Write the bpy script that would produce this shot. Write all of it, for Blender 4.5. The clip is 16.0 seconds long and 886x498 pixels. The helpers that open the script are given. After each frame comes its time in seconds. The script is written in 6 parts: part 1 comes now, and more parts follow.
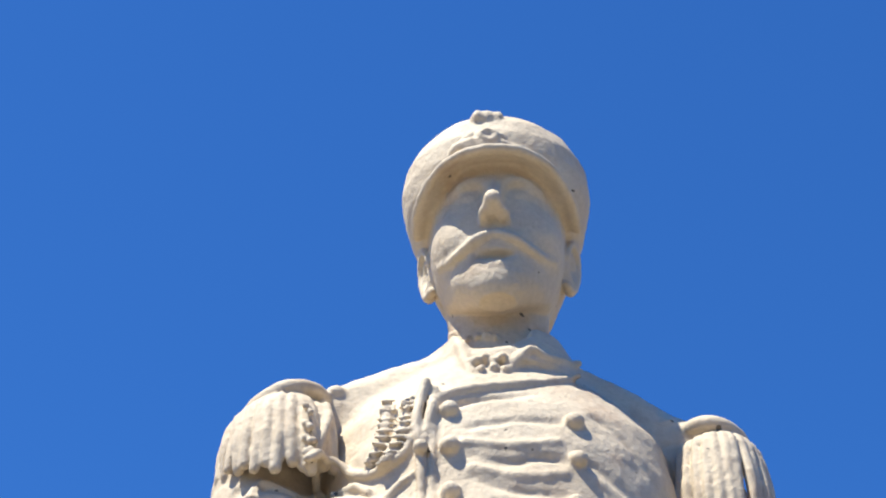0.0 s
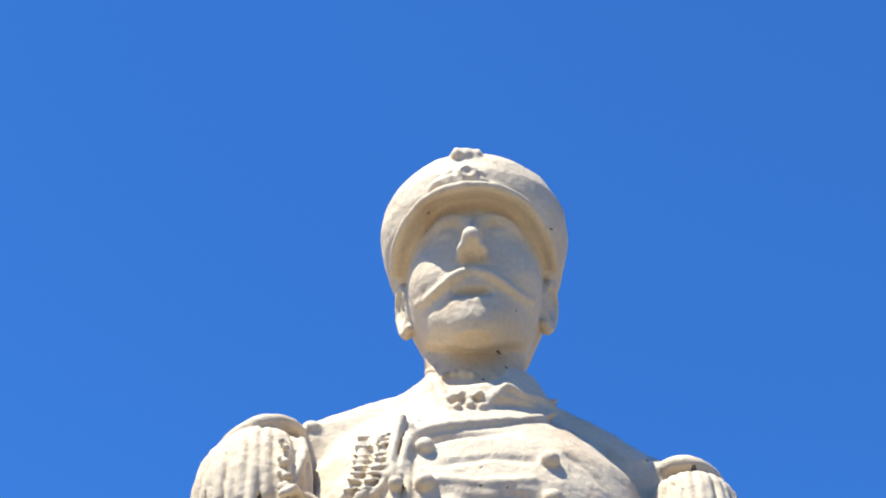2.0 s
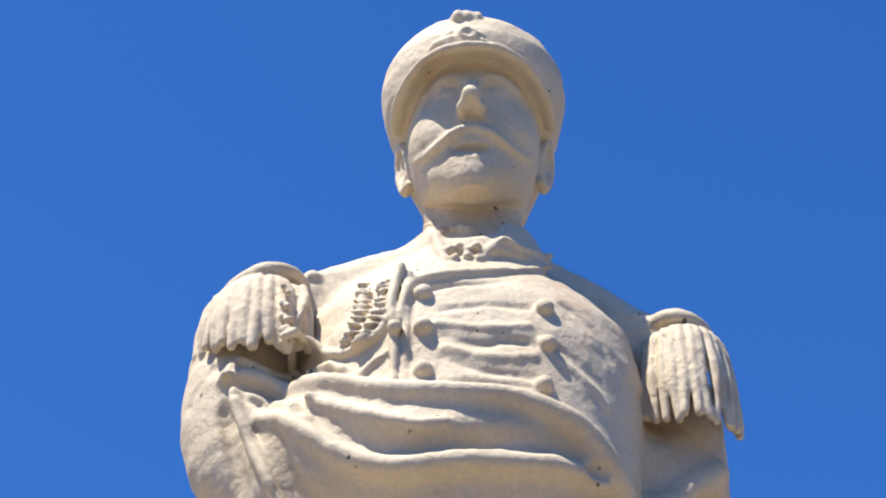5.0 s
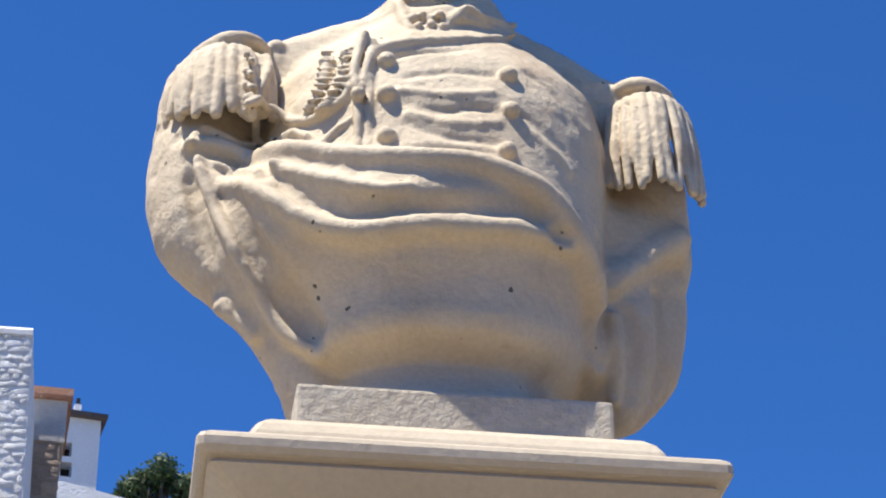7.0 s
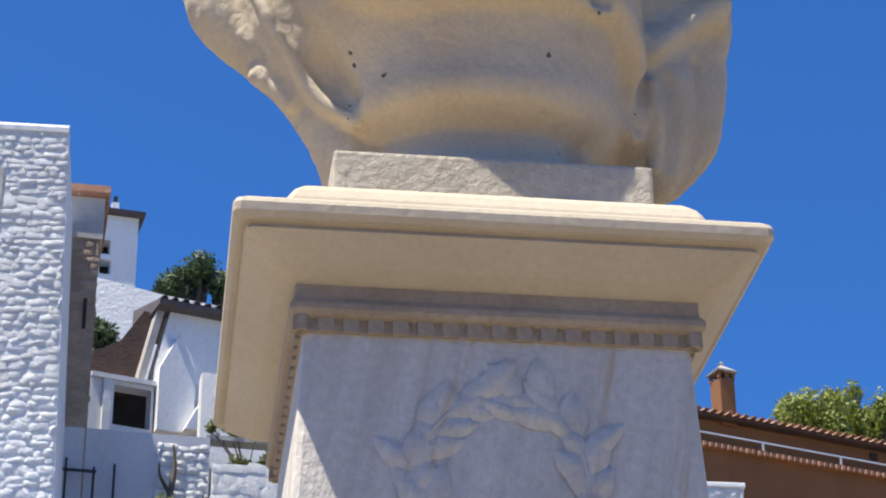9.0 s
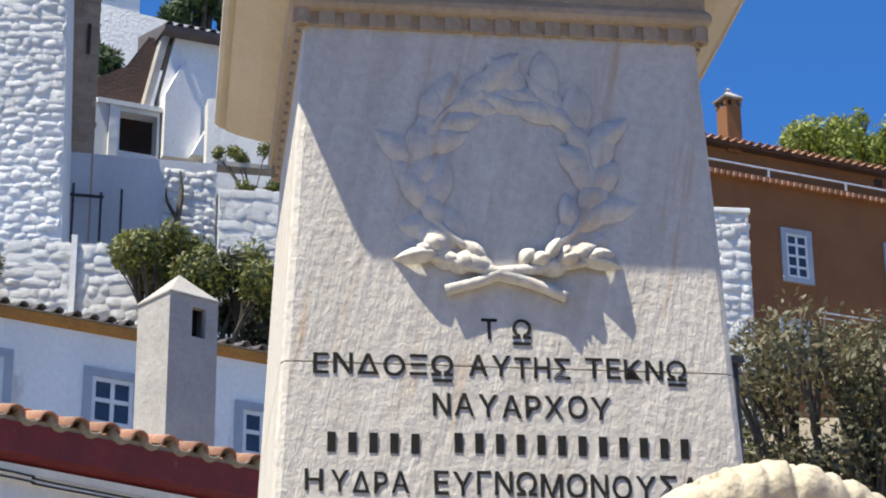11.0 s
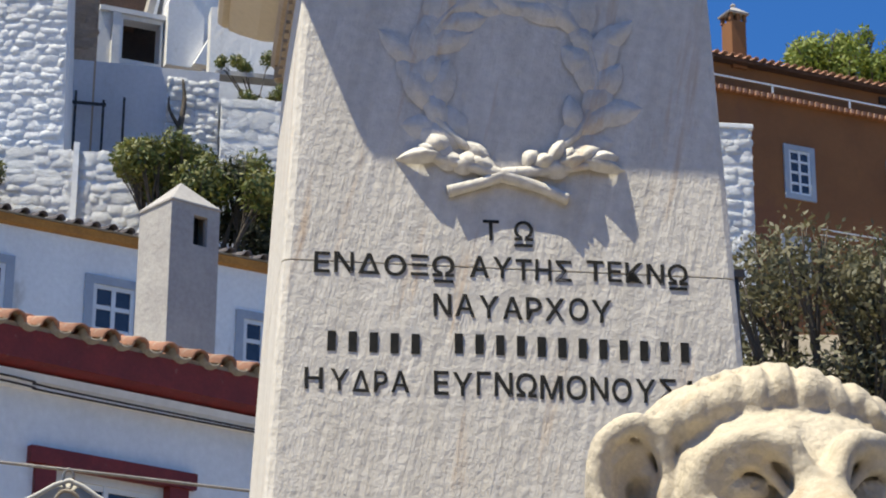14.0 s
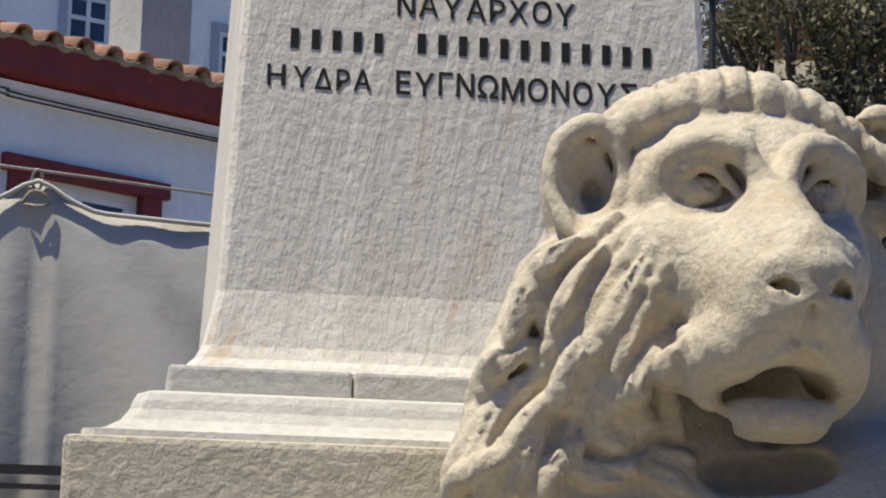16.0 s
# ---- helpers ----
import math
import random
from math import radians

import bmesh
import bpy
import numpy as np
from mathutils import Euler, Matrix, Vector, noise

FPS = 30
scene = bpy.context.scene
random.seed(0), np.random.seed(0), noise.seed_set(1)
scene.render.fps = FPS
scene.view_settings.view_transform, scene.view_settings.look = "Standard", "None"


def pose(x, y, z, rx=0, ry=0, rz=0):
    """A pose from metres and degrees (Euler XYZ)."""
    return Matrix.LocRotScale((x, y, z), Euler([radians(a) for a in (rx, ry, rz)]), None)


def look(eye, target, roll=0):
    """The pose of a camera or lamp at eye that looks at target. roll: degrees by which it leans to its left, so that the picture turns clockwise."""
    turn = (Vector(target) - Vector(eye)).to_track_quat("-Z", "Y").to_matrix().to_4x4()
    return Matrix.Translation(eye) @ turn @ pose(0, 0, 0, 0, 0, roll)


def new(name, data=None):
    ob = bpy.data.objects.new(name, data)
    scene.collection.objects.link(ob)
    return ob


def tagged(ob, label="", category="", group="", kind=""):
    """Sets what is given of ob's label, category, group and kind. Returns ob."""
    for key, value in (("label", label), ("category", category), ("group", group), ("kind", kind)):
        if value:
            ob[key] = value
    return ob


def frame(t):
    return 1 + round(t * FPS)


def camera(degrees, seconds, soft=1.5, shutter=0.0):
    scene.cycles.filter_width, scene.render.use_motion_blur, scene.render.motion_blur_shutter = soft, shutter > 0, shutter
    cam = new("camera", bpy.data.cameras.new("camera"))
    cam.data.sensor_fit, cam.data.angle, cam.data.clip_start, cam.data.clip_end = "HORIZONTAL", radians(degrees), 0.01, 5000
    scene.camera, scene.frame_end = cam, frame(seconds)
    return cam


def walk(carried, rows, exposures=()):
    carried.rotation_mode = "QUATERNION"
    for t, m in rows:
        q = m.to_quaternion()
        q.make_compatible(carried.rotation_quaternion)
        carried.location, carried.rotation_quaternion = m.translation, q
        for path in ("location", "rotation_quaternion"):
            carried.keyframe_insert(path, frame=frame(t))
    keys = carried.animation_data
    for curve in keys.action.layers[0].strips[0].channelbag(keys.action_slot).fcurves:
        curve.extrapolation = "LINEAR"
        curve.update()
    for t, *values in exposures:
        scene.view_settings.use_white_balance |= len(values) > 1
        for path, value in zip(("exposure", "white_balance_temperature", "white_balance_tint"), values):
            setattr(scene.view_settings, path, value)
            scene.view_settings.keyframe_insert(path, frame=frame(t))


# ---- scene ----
cam = camera(22.03, 16.0, soft=2.0)
PATH = [
    (0.0, (-0.606, -4.220, 1.946), (-0.1464, -0.3486, 5.0763), -0.92),
    (0.5, (-0.604, -4.221, 1.946), (-0.1287, -0.3589, 5.0864), -0.70),
    (1.0, (-0.606, -4.223, 1.947), (-0.1568, -0.3724, 5.1054), -0.66),
    (1.5, (-0.606, -4.226, 1.951), (-0.1371, -0.3968, 5.1314), -0.70),
    (2.0, (-0.603, -4.230, 1.946), (-0.1042, -0.4110, 5.1335), -0.61),
    (2.5, (-0.604, -4.235, 1.935), (-0.1208, -0.4226, 5.1335), -0.57),
    (3.0, (-0.607, -4.237, 1.917), (-0.1455, -0.4319, 5.1275), -0.59),
    (3.2, (-0.609, -4.236, 1.904), (-0.1347, -0.4328, 5.1145), -0.60),
    (5.3, (-0.624, -4.219, 1.730), (-0.0905, -0.2838, 4.7683), 0.04),
    (5.5, (-0.625, -4.216, 1.721), (-0.1059, -0.2702, 4.7478), 0.16),
    (6.0, (-0.625, -4.213, 1.711), (-0.1205, -0.1875, 4.6343), 0.44),
    (6.5, (-0.622, -4.201, 1.702), (-0.0826, -0.1066, 4.5204), 0.17),
    (7.0, (-0.604, -4.196, 1.682), (0.0254, -0.0344, 4.3817), -0.71),
    (7.5, (-0.598, -4.181, 1.681), (-0.0035, 0.0069, 4.3471), -0.78),
    (8.0, (-0.605, -4.165, 1.671), (-0.0425, 0.0976, 4.2237), -0.12),
    (8.5, (-0.601, -4.140, 1.655), (-0.0266, 0.2081, 4.0567), -0.27),
    (9.0, (-0.599, -4.132, 1.648), (-0.0208, 0.2614, 3.9643), -0.57),
    (9.5, (-0.589, -4.124, 1.638), (-0.0122, 0.3430, 3.8097), -0.91),
    (10.0, (-0.581, -4.111, 1.631), (-0.0038, 0.4074, 3.6938), -0.81),
    (10.2, (-0.579, -4.103, 1.627), (-0.0007, 0.4449, 3.6239), -0.79),
    (12.3, (-0.596, -4.050, 1.581), (0.0140, 0.6355, 3.2166), -0.01),
    (12.5, (-0.596, -4.049, 1.582), (0.0145, 0.6364, 3.2179), -0.04),
    (13.0, (-0.596, -4.048, 1.581), (0.0139, 0.6408, 3.2066), 0.17),
    (13.5, (-0.591, -4.042, 1.587), (0.0149, 0.6556, 3.1880), 0.31),
    (14.0, (-0.583, -4.058, 1.588), (0.0114, 0.6436, 3.1830), 0.29),
    (14.5, (-0.571, -4.078, 1.585), (0.0556, 0.6196, 3.1777), 0.38),
    (15.0, (-0.569, -4.090, 1.570), (0.0815, 0.6237, 3.1056), 0.97),
    (15.5, (-0.562, -4.085, 1.549), (0.0982, 0.7193, 2.7672), 1.30),
    (16.0, (-0.559, -4.076, 1.550), (0.1151, 0.7763, 2.5525), 1.32),
]
# the picture brightens a little while the head fills it, then settles
walk(cam, [(t, look(eye, target, roll)) for t, eye, target, roll in PATH],
     exposures=[(0.0, 0.90, 6400, 7), (1.5, 1.08, 6400, 6), (2.5, 1.19, 6400, 5), (3.2, 1.17, 6400, 6), (5.5, 0.82, 6450, 9), (8.0, 0.74, 6600, 9), (10.0, 0.98, 6850, 5), (12.5, 0.70, 7000, 4), (14.8, 0.62, 6950, 4), (16.0, 0.30, 6800, 5)])

# ---- sky and sun ----
SUN = Vector((-0.368, -0.170, 0.914)).normalized()
SUN_EL = math.asin(SUN.z)
SUN_AZ = math.atan2(SUN.x, SUN.y)
world = bpy.data.worlds.new("clear_sky")
scene.world = world
world.use_nodes = True
wn = world.node_tree.nodes
sky = wn.new("ShaderNodeTexSky")
sky.sky_type, sky.sun_disc = "NISHITA", False
sky.sun_elevation, sky.sun_rotation = SUN_EL, SUN_AZ
sky.altitude, sky.air_density, sky.dust_density, sky.ozone_density = 0.0, 1.0, 0.1, 6.0
wn["Background"].inputs[1].default_value = 0.070
tint = wn.new("ShaderNodeMix")  # the deep blue of a dry summer sky
tint.data_type, tint.blend_type = "RGBA", "MULTIPLY"
tint.inputs[0].default_value, tint.inputs[7].default_value = 1.0, (0.36, 0.80, 1.36, 1)
world.node_tree.links.new(sky.outputs[0], tint.inputs[6])
world.node_tree.links.new(tint.outputs[2], wn["Background"].inputs[0])
sun_lamp = new("sun", bpy.data.lights.new("sun", "SUN"))
sun_lamp.data.energy, sun_lamp.data.angle, sun_lamp.data.color = 5.0, radians(0.53), (1.0, 0.93, 0.81)
sun_lamp.matrix_world = look(SUN * 60, (0, 0, 0))


# ---- materials ----
def material(name, base, second, rough=0.8, patch=1.5, grain=40.0, grain_amount=0.25, bump=0.3, bump_scale=30.0,
             stretch=(1, 1, 1), lean=0.0, spots=None, spot_scale=6.0, spot_from=0.62, metal=0.0, piece_vary=0.0, bump_dist=0.02, specks=0.0, pits=0.0):
    """Two tones mixed by broad patches, fine grain on top, optional spots of a third tone, and relief."""
    m = bpy.data.materials.new(name)
    m.use_nodes = True
    n, l = m.node_tree.nodes, m.node_tree.links
    bsdf = n["Principled BSDF"]
    bsdf.inputs["Roughness"].default_value, bsdf.inputs["Metallic"].default_value = rough, metal
    co = n.new("ShaderNodeTexCoord")
    mp = n.new("ShaderNodeMapping")
    mp.inputs["Scale"].default_value = stretch
    turn = n.new("ShaderNodeMapping")
    turn.inputs["Rotation"].default_value = (0, lean, 0)
    l.new(co.outputs["Object"], turn.inputs["Vector"])
    l.new(turn.outputs[0], mp.inputs["Vector"])

    def tex(scale, detail, source):
        t = n.new("ShaderNodeTexNoise")
        t.inputs["Scale"].default_value, t.inputs["Detail"].default_value = scale, detail
        t.inputs["Roughness"].default_value = 0.62
        l.new(source, t.inputs["Vector"])
        return t.outputs["Fac"]

    def ramp(fac, a, b):
        r = n.new("ShaderNodeMapRange")
        r.inputs["From Min"].default_value, r.inputs["From Max"].default_value = a, b
        l.new(fac, r.inputs["Value"])
        return r.outputs["Result"]

    def mix(fac, a, b, kind="MIX"):
        x = n.new("ShaderNodeMix")
        x.data_type, x.blend_type = "RGBA", kind
        for value, socket in ((fac, x.inputs[0]), (a, x.inputs[6]), (b, x.inputs[7])):
            if isinstance(value, (int, float)):
                socket.default_value = value
            elif isinstance(value, tuple):
                socket.default_value = (*value, 1)
            else:
                l.new(value, socket)
        return x.outputs[2]

    colour = mix(ramp(tex(patch, 6, mp.outputs[0]), 0.36, 0.64), base, second)
    fine = ramp(tex(grain, 4, co.outputs["Object"]), 0.3, 0.7)
    dark = tuple(1 - grain_amount for _ in range(3))
    colour = mix(1.0, colour, mix(fine, dark, (1.0, 1.0, 1.0)), "MULTIPLY")
    if spots:
        colour = mix(ramp(tex(spot_scale, 8, mp.outputs[0]), spot_from, spot_from + 0.1), colour, spots)
    if specks:
        colour = mix(ramp(tex(30.0, 1, co.outputs["Object"]), specks, specks + 0.03), colour, (0.11, 0.095, 0.075))
    if piece_vary:
        info = n.new("ShaderNodeObjectInfo")
        r = n.new("ShaderNodeMapRange")
        r.inputs["To Min"].default_value, r.inputs["To Max"].default_value = 1 - piece_vary, 1 + piece_vary * 0.4
        l.new(info.outputs["Random"], r.inputs["Value"])
        colour = mix(1.0, colour, r.outputs["Result"], "MULTIPLY")
    l.new(colour, bsdf.inputs["Base Color"])
    if bump:
        b = n.new("ShaderNodeBump")
        b.inputs["Strength"].default_value, b.inputs["Distance"].default_value = bump, bump_dist
        l.new(tex(bump_scale, 7, mp.outputs[0]), b.inputs["Height"])
        if pits:
            fineb = n.new("ShaderNodeBump")
            fineb.inputs["Strength"].default_value, fineb.inputs["Distance"].default_value = pits, 0.007
            l.new(tex(52.0, 4, co.outputs["Object"]), fineb.inputs["Height"])
            l.new(fineb.outputs[0], b.inputs["Normal"])
        l.new(b.outputs[0], bsdf.inputs["Normal"])
    return m


SHAFT = material("weathered_marble", (0.70, 0.66, 0.60), (0.60, 0.56, 0.50), 0.75, 3.0, 60, 0.18, 0.26, 9,
                 (6.5, 6.5, 0.55), -0.20, (0.53, 0.42, 0.32), 3.2, 0.585, bump_dist=0.016, pits=0.45)
SMOOTH = material("smooth_marble", (0.58, 0.505, 0.395), (0.51, 0.43, 0.325), 0.7, 2.5, 70, 0.12, 0.25, 45, spots=(0.40, 0.31, 0.21), spot_scale=4, spot_from=0.66, bump_dist=0.01)
ROUGH = material("pitted_marble", (0.60, 0.54, 0.44), (0.52, 0.45, 0.35), 0.8, 4.0, 60, 0.22, 0.55, 40, spots=(0.36, 0.27, 0.18), spot_scale=5, spot_from=0.64, bump_dist=0.02)
STATUE = material("carved_marble", (0.64, 0.54, 0.395), (0.56, 0.455, 0.32), 0.72, 4.5, 80, 0.14, 0.4, 70, spots=(0.44, 0.325, 0.22), spot_scale=3.6, spot_from=0.58, bump_dist=0.010, specks=0.75)
LION = material("carved_lion_marble", (0.60, 0.53, 0.415), (0.52, 0.445, 0.33), 0.72, 7, 90, 0.22, 0.8, 55, spots=(0.42, 0.32, 0.21), spot_scale=5, spot_from=0.60, bump_dist=0.008)
PAINT = material("black_letter_paint", (0.008, 0.008, 0.008), (0.018, 0.017, 0.016), 0.95, 40, 200, 0.3, 0.3, 200, bump_dist=0.002)
WASH = material("whitewashed_stone", (0.79, 0.80, 0.82), (0.71, 0.72, 0.74), 0.9, 1.5, 14, 0.12, 0.7, 9, piece_vary=0.10, bump_dist=0.06)
PLASTER = material("lime_plaster", (0.84, 0.845, 0.85), (0.76, 0.76, 0.77), 0.9, 0.8, 12, 0.12, 0.4, 6, (1.0, 1.0, 0.45), spots=(0.52, 0.50, 0.48), spot_scale=1.6, spot_from=0.61, bump_dist=0.05)
# limewash with the blue shade on the garden wall mixed into its tones
SHADEWASH = material("shade_blue_limewash", (0.47, 0.50, 0.57), (0.41, 0.44, 0.51), 0.9, 0.8, 12, 0.12, 0.4, 6, (1.0, 1.0, 0.45), spots=(0.36, 0.36, 0.38), spot_scale=1.6, spot_from=0.62, bump_dist=0.05)
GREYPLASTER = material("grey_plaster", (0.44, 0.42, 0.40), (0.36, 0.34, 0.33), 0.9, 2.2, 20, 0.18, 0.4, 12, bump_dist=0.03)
OCHRE = material("ochre_plaster", (0.265, 0.113, 0.042), (0.21, 0.086, 0.034), 0.9, 0.5, 8, 0.14, 0.3, 4, spots=(0.19, 0.075, 0.036), spot_scale=0.45, spot_from=0.56, bump_dist=0.03)
TAN = material("tan_stone", (0.40, 0.31, 0.24), (0.33, 0.25, 0.19), 0.9, 1.4, 10, 0.25, 0.6, 8, piece_vary=0.2, bump_dist=0.05)
TILE = material("clay_tile", (0.50, 0.24, 0.15), (0.40, 0.20, 0.13), 0.85, 6, 40, 0.3, 0.4, 30, spots=(0.45, 0.38, 0.30), spot_scale=7, spot_from=0.56, piece_vary=0.35)
MORTAR = material("tile_mortar", (0.42, 0.36, 0.28), (0.34, 0.28, 0.21), 0.9, 5, 30, 0.3, 0.6, 25)
RED = material("dark_red_paint", (0.24, 0.025, 0.022), (0.17, 0.018, 0.018), 0.6, 3, 30, 0.25, 0.2, 20, spots=(0.34, 0.2, 0.17), spot_scale=5, spot_from=0.64)
ORANGE = material("orange_band", (0.44, 0.22, 0.06), (0.34, 0.17, 0.05), 0.85, 3, 20, 0.3, 0.4, 12)
BLUEWOOD = material("pale_blue_paint", (0.38, 0.42, 0.49), (0.32, 0.36, 0.43), 0.6, 4, 40, 0.12, 0.15, 30)
WHITEWOOD = material("white_window_paint", (0.72, 0.74, 0.77), (0.64, 0.66, 0.69), 0.5, 5, 40, 0.08, 0.1, 30)
# near-black colour stands in for shade inside rooms, porch, flues and openings
DARK = material("unlit_interior", (0.03, 0.024, 0.024), (0.05, 0.035, 0.03), 0.9, 1, 8, 0.3, 0.2, 5)
BROWNROOF = material("old_brown_roof", (0.10, 0.055, 0.045), (0.07, 0.042, 0.038), 0.9, 1.5, 20, 0.35, 0.8, 12, bump_dist=0.06)
SLATE = material("grey_tile_edge", (0.16, 0.14, 0.15), (0.11, 0.10, 0.11), 0.9, 2, 20, 0.3, 0.6, 12, piece_vary=0.3)
IRON = material("dark_iron", (0.05, 0.05, 0.055), (0.08, 0.06, 0.05), 0.5, 20, 90, 0.3, 0.2, 60, metal=0.7)
WIRE = material("galvanised_wire", (0.36, 0.34, 0.31), (0.28, 0.26, 0.24), 0.45, 30, 90, 0.2, 0.1, 60, metal=0.8)
CANVAS = material("grey_canvas", (0.47, 0.455, 0.425), (0.40, 0.385, 0.36), 0.9, 1.8, 300, 0.10, 0.25, 5, spots=(0.24, 0.22, 0.20), spot_scale=1.4, spot_from=0.64, bump_dist=0.03)
GLASS = material("dark_window_glass", (0.045, 0.06, 0.09), (0.03, 0.04, 0.065), 0.08, 2, 10, 0.1, 0.0)
BARK = material("grey_bark", (0.12, 0.095, 0.075), (0.08, 0.065, 0.05), 0.9, 5, 30, 0.4, 0.6, 20)
SOIL = material("stony_ground", (0.28, 0.24, 0.19), (0.22, 0.19, 0.15), 0.95, 0.4, 6, 0.3, 0.4, 3)
# brown marble, made darker to carry the shade under the cap
FRIEZE = material("shaded_brown_marble", (0.46, 0.37, 0.28), (0.38, 0.30, 0.22), 0.8, 6, 70, 0.2, 0.4, 50, bump_dist=0.01)
PALE = material("pale_marble", (0.60, 0.58, 0.54), (0.53, 0.50, 0.45), 0.75, 3.0, 60, 0.18, 0.4, 40, spots=(0.45, 0.37, 0.27), spot_scale=4, spot_from=0.63, bump_dist=0.015)
PAVE = material("grey_paving", (0.34, 0.33, 0.31), (0.27, 0.26, 0.25), 0.85, 1.2, 30, 0.2, 0.3, 20, piece_vary=0.15)


def leaf_material(name, a, b):
    m = bpy.data.materials.new(name)
    m.use_nodes = True
    n, l = m.node_tree.nodes, m.node_tree.links
    bsdf = n["Principled BSDF"]
    g = n.new("ShaderNodeNewGeometry")
    x = n.new("ShaderNodeMix")
    x.data_type = "RGBA"
    x.inputs[6].default_value, x.inputs[7].default_value = (*a, 1), (*b, 1)
    l.new(g.outputs["Random Per Island"], x.inputs[0])
    l.new(x.outputs[2], bsdf.inputs["Base Color"])
    bsdf.inputs["Roughness"].default_value = 0.6
    tr = n.new("ShaderNodeBsdfTranslucent")
    l.new(x.outputs[2], tr.inputs["Color"])
    add = n.new("ShaderNodeMixShader")
    add.inputs[0].default_value = 0.3
    l.new(bsdf.outputs[0], add.inputs[1])
    l.new(tr.outputs[0], add.inputs[2])
    l.new(add.outputs[0], n["Material Output"].inputs["Surface"])
    return m


LEAF_OLIVE = leaf_material("olive_leaves", (0.06, 0.10, 0.03), (0.18, 0.17, 0.04))
LEAF_DARK = leaf_material("dark_leaves", (0.022, 0.034, 0.016), (0.05, 0.05, 0.025))
LEAF_DRY = leaf_material("dusty_olive_leaves", (0.07, 0.074, 0.04), (0.17, 0.15, 0.08))
LEAF_PINE = leaf_material("pine_needles", (0.13, 0.19, 0.03), (0.28, 0.30, 0.05))
LEAF_FAR = leaf_material("far_pine_needles", (0.04, 0.085, 0.03), (0.09, 0.13, 0.05))


# ---- helpers of this scene ----
def mesh_of(name, bm, mat, smooth=False):
    me = bpy.data.meshes.new(name)
    bm.to_mesh(me)
    bm.free()
    me.materials.append(mat)
    if smooth:
        for p in me.polygons:
            p.use_smooth = True
    return me


def part(name, bm, mat, parent, label="", smooth=False, local=None):
    """Links a bmesh as one mesh object under a thing or under a part."""
    ob = new(name, mesh_of(name, bm, mat, smooth))
    ob.parent = parent
    if local is not None:
        ob.matrix_basis = local
    if label:
        ob["label"] = label
    return ob


def thing(name, m, label, category, group="", kind=""):
    ob = new(name)
    ob.matrix_basis = m
    return tagged(ob, label, category, group, kind)


def box(x0, x1, y0, y1, z0, z1, bevel=0.0, bm=None):
    bm = bm or bmesh.new()
    made = bmesh.ops.create_cube(bm, size=1)["verts"]
    for v in made:
        v.co = Vector(((x0 + x1) / 2 + v.co.x * (x1 - x0), (y0 + y1) / 2 + v.co.y * (y1 - y0), (z0 + z1) / 2 + v.co.z * (z1 - z0)))
    if bevel:
        edges = list({e for v in made for e in v.link_edges})
        bmesh.ops.bevel(bm, geom=edges, offset=bevel, segments=2, profile=0.6, affect="EDGES")
    return bm


def boxes(*rows):
    bm = bmesh.new()
    for r in rows:
        box(*r, bm=bm)
    return bm


def prism(profile, x0, x1):
    """A profile in (y, z) carried along x."""
    bm = bmesh.new()
    a = [bm.verts.new((x0, y, z)) for y, z in profile]
    b = [bm.verts.new((x1, y, z)) for y, z in profile]
    k = len(profile)
    for i in range(k):
        bm.faces.new((a[i], a[(i + 1) % k], b[(i + 1) % k], b[i]))
    bm.faces.new(a[::-1])
    bm.faces.new(b)
    bmesh.ops.recalc_face_normals(bm, faces=bm.faces)
    return bm


def slab(profile, y0, y1):
    """An outline in (x, z) carried along y."""
    bm = prism([(x, z) for x, z in profile], y0, y1)
    for v in bm.verts:
        v.co = Vector((v.co.y, v.co.x, v.co.z))
    bmesh.ops.recalc_face_normals(bm, faces=bm.faces)
    return bm


def square_turn(profile, corner=0.012, bm=None, wobble=0.0):
    """A moulding: (half width, z) rows carried round a square with softened corners."""
    bm = bm or bmesh.new()
    rings = []
    for half, z in profile:
        ring = []
        c = min(corner, half * 0.4)
        for q in range(4):
            a = radians(90 * q + 45)
            for k in (-1, 0, 1):
                u = half if k >= 0 else half - c
                v = half if k <= 0 else half - c
                if k == 0:
                    u = v = half - 0.3 * c
                x, y = {0: (u, v), 1: (-v, u), 2: (-u, -v), 3: (v, -u)}[q]
                ring.append(bm.verts.new((x, y, z + wobble * noise.noise(Vector((x * 9, y * 9, z * 9))))))
        # order the ring by angle
        ring.sort(key=lambda w: math.atan2(w.co.y, w.co.x))
        rings.append(ring)
    k = len(rings[0])
    for a, b in zip(rings, rings[1:]):
        for i in range(k):
            bm.faces.new((a[i], a[(i + 1) % k], b[(i + 1) % k], b[i]))
    bm.faces.new(rings[0][::-1])
    bm.faces.new(rings[-1])
    bmesh.ops.recalc_face_normals(bm, faces=bm.faces)
    return bm


def curve_through(points, steps=6):
    pts = [Vector(p) for p in points]
    out = []
    for i in range(len(pts) - 1):
        p0, p1, p2, p3 = pts[max(i - 1, 0)], pts[i], pts[i + 1], pts[min(i + 2, len(pts) - 1)]
        for s in range(steps):
            t = s / steps
            out.append(0.5 * ((2 * p1) + (p2 - p0) * t + (2 * p0 - 5 * p1 + 4 * p2 - p3) * t * t + (3 * p1 - p0 - 3 * p2 + p3) * t ** 3))
    return out + [pts[-1]]


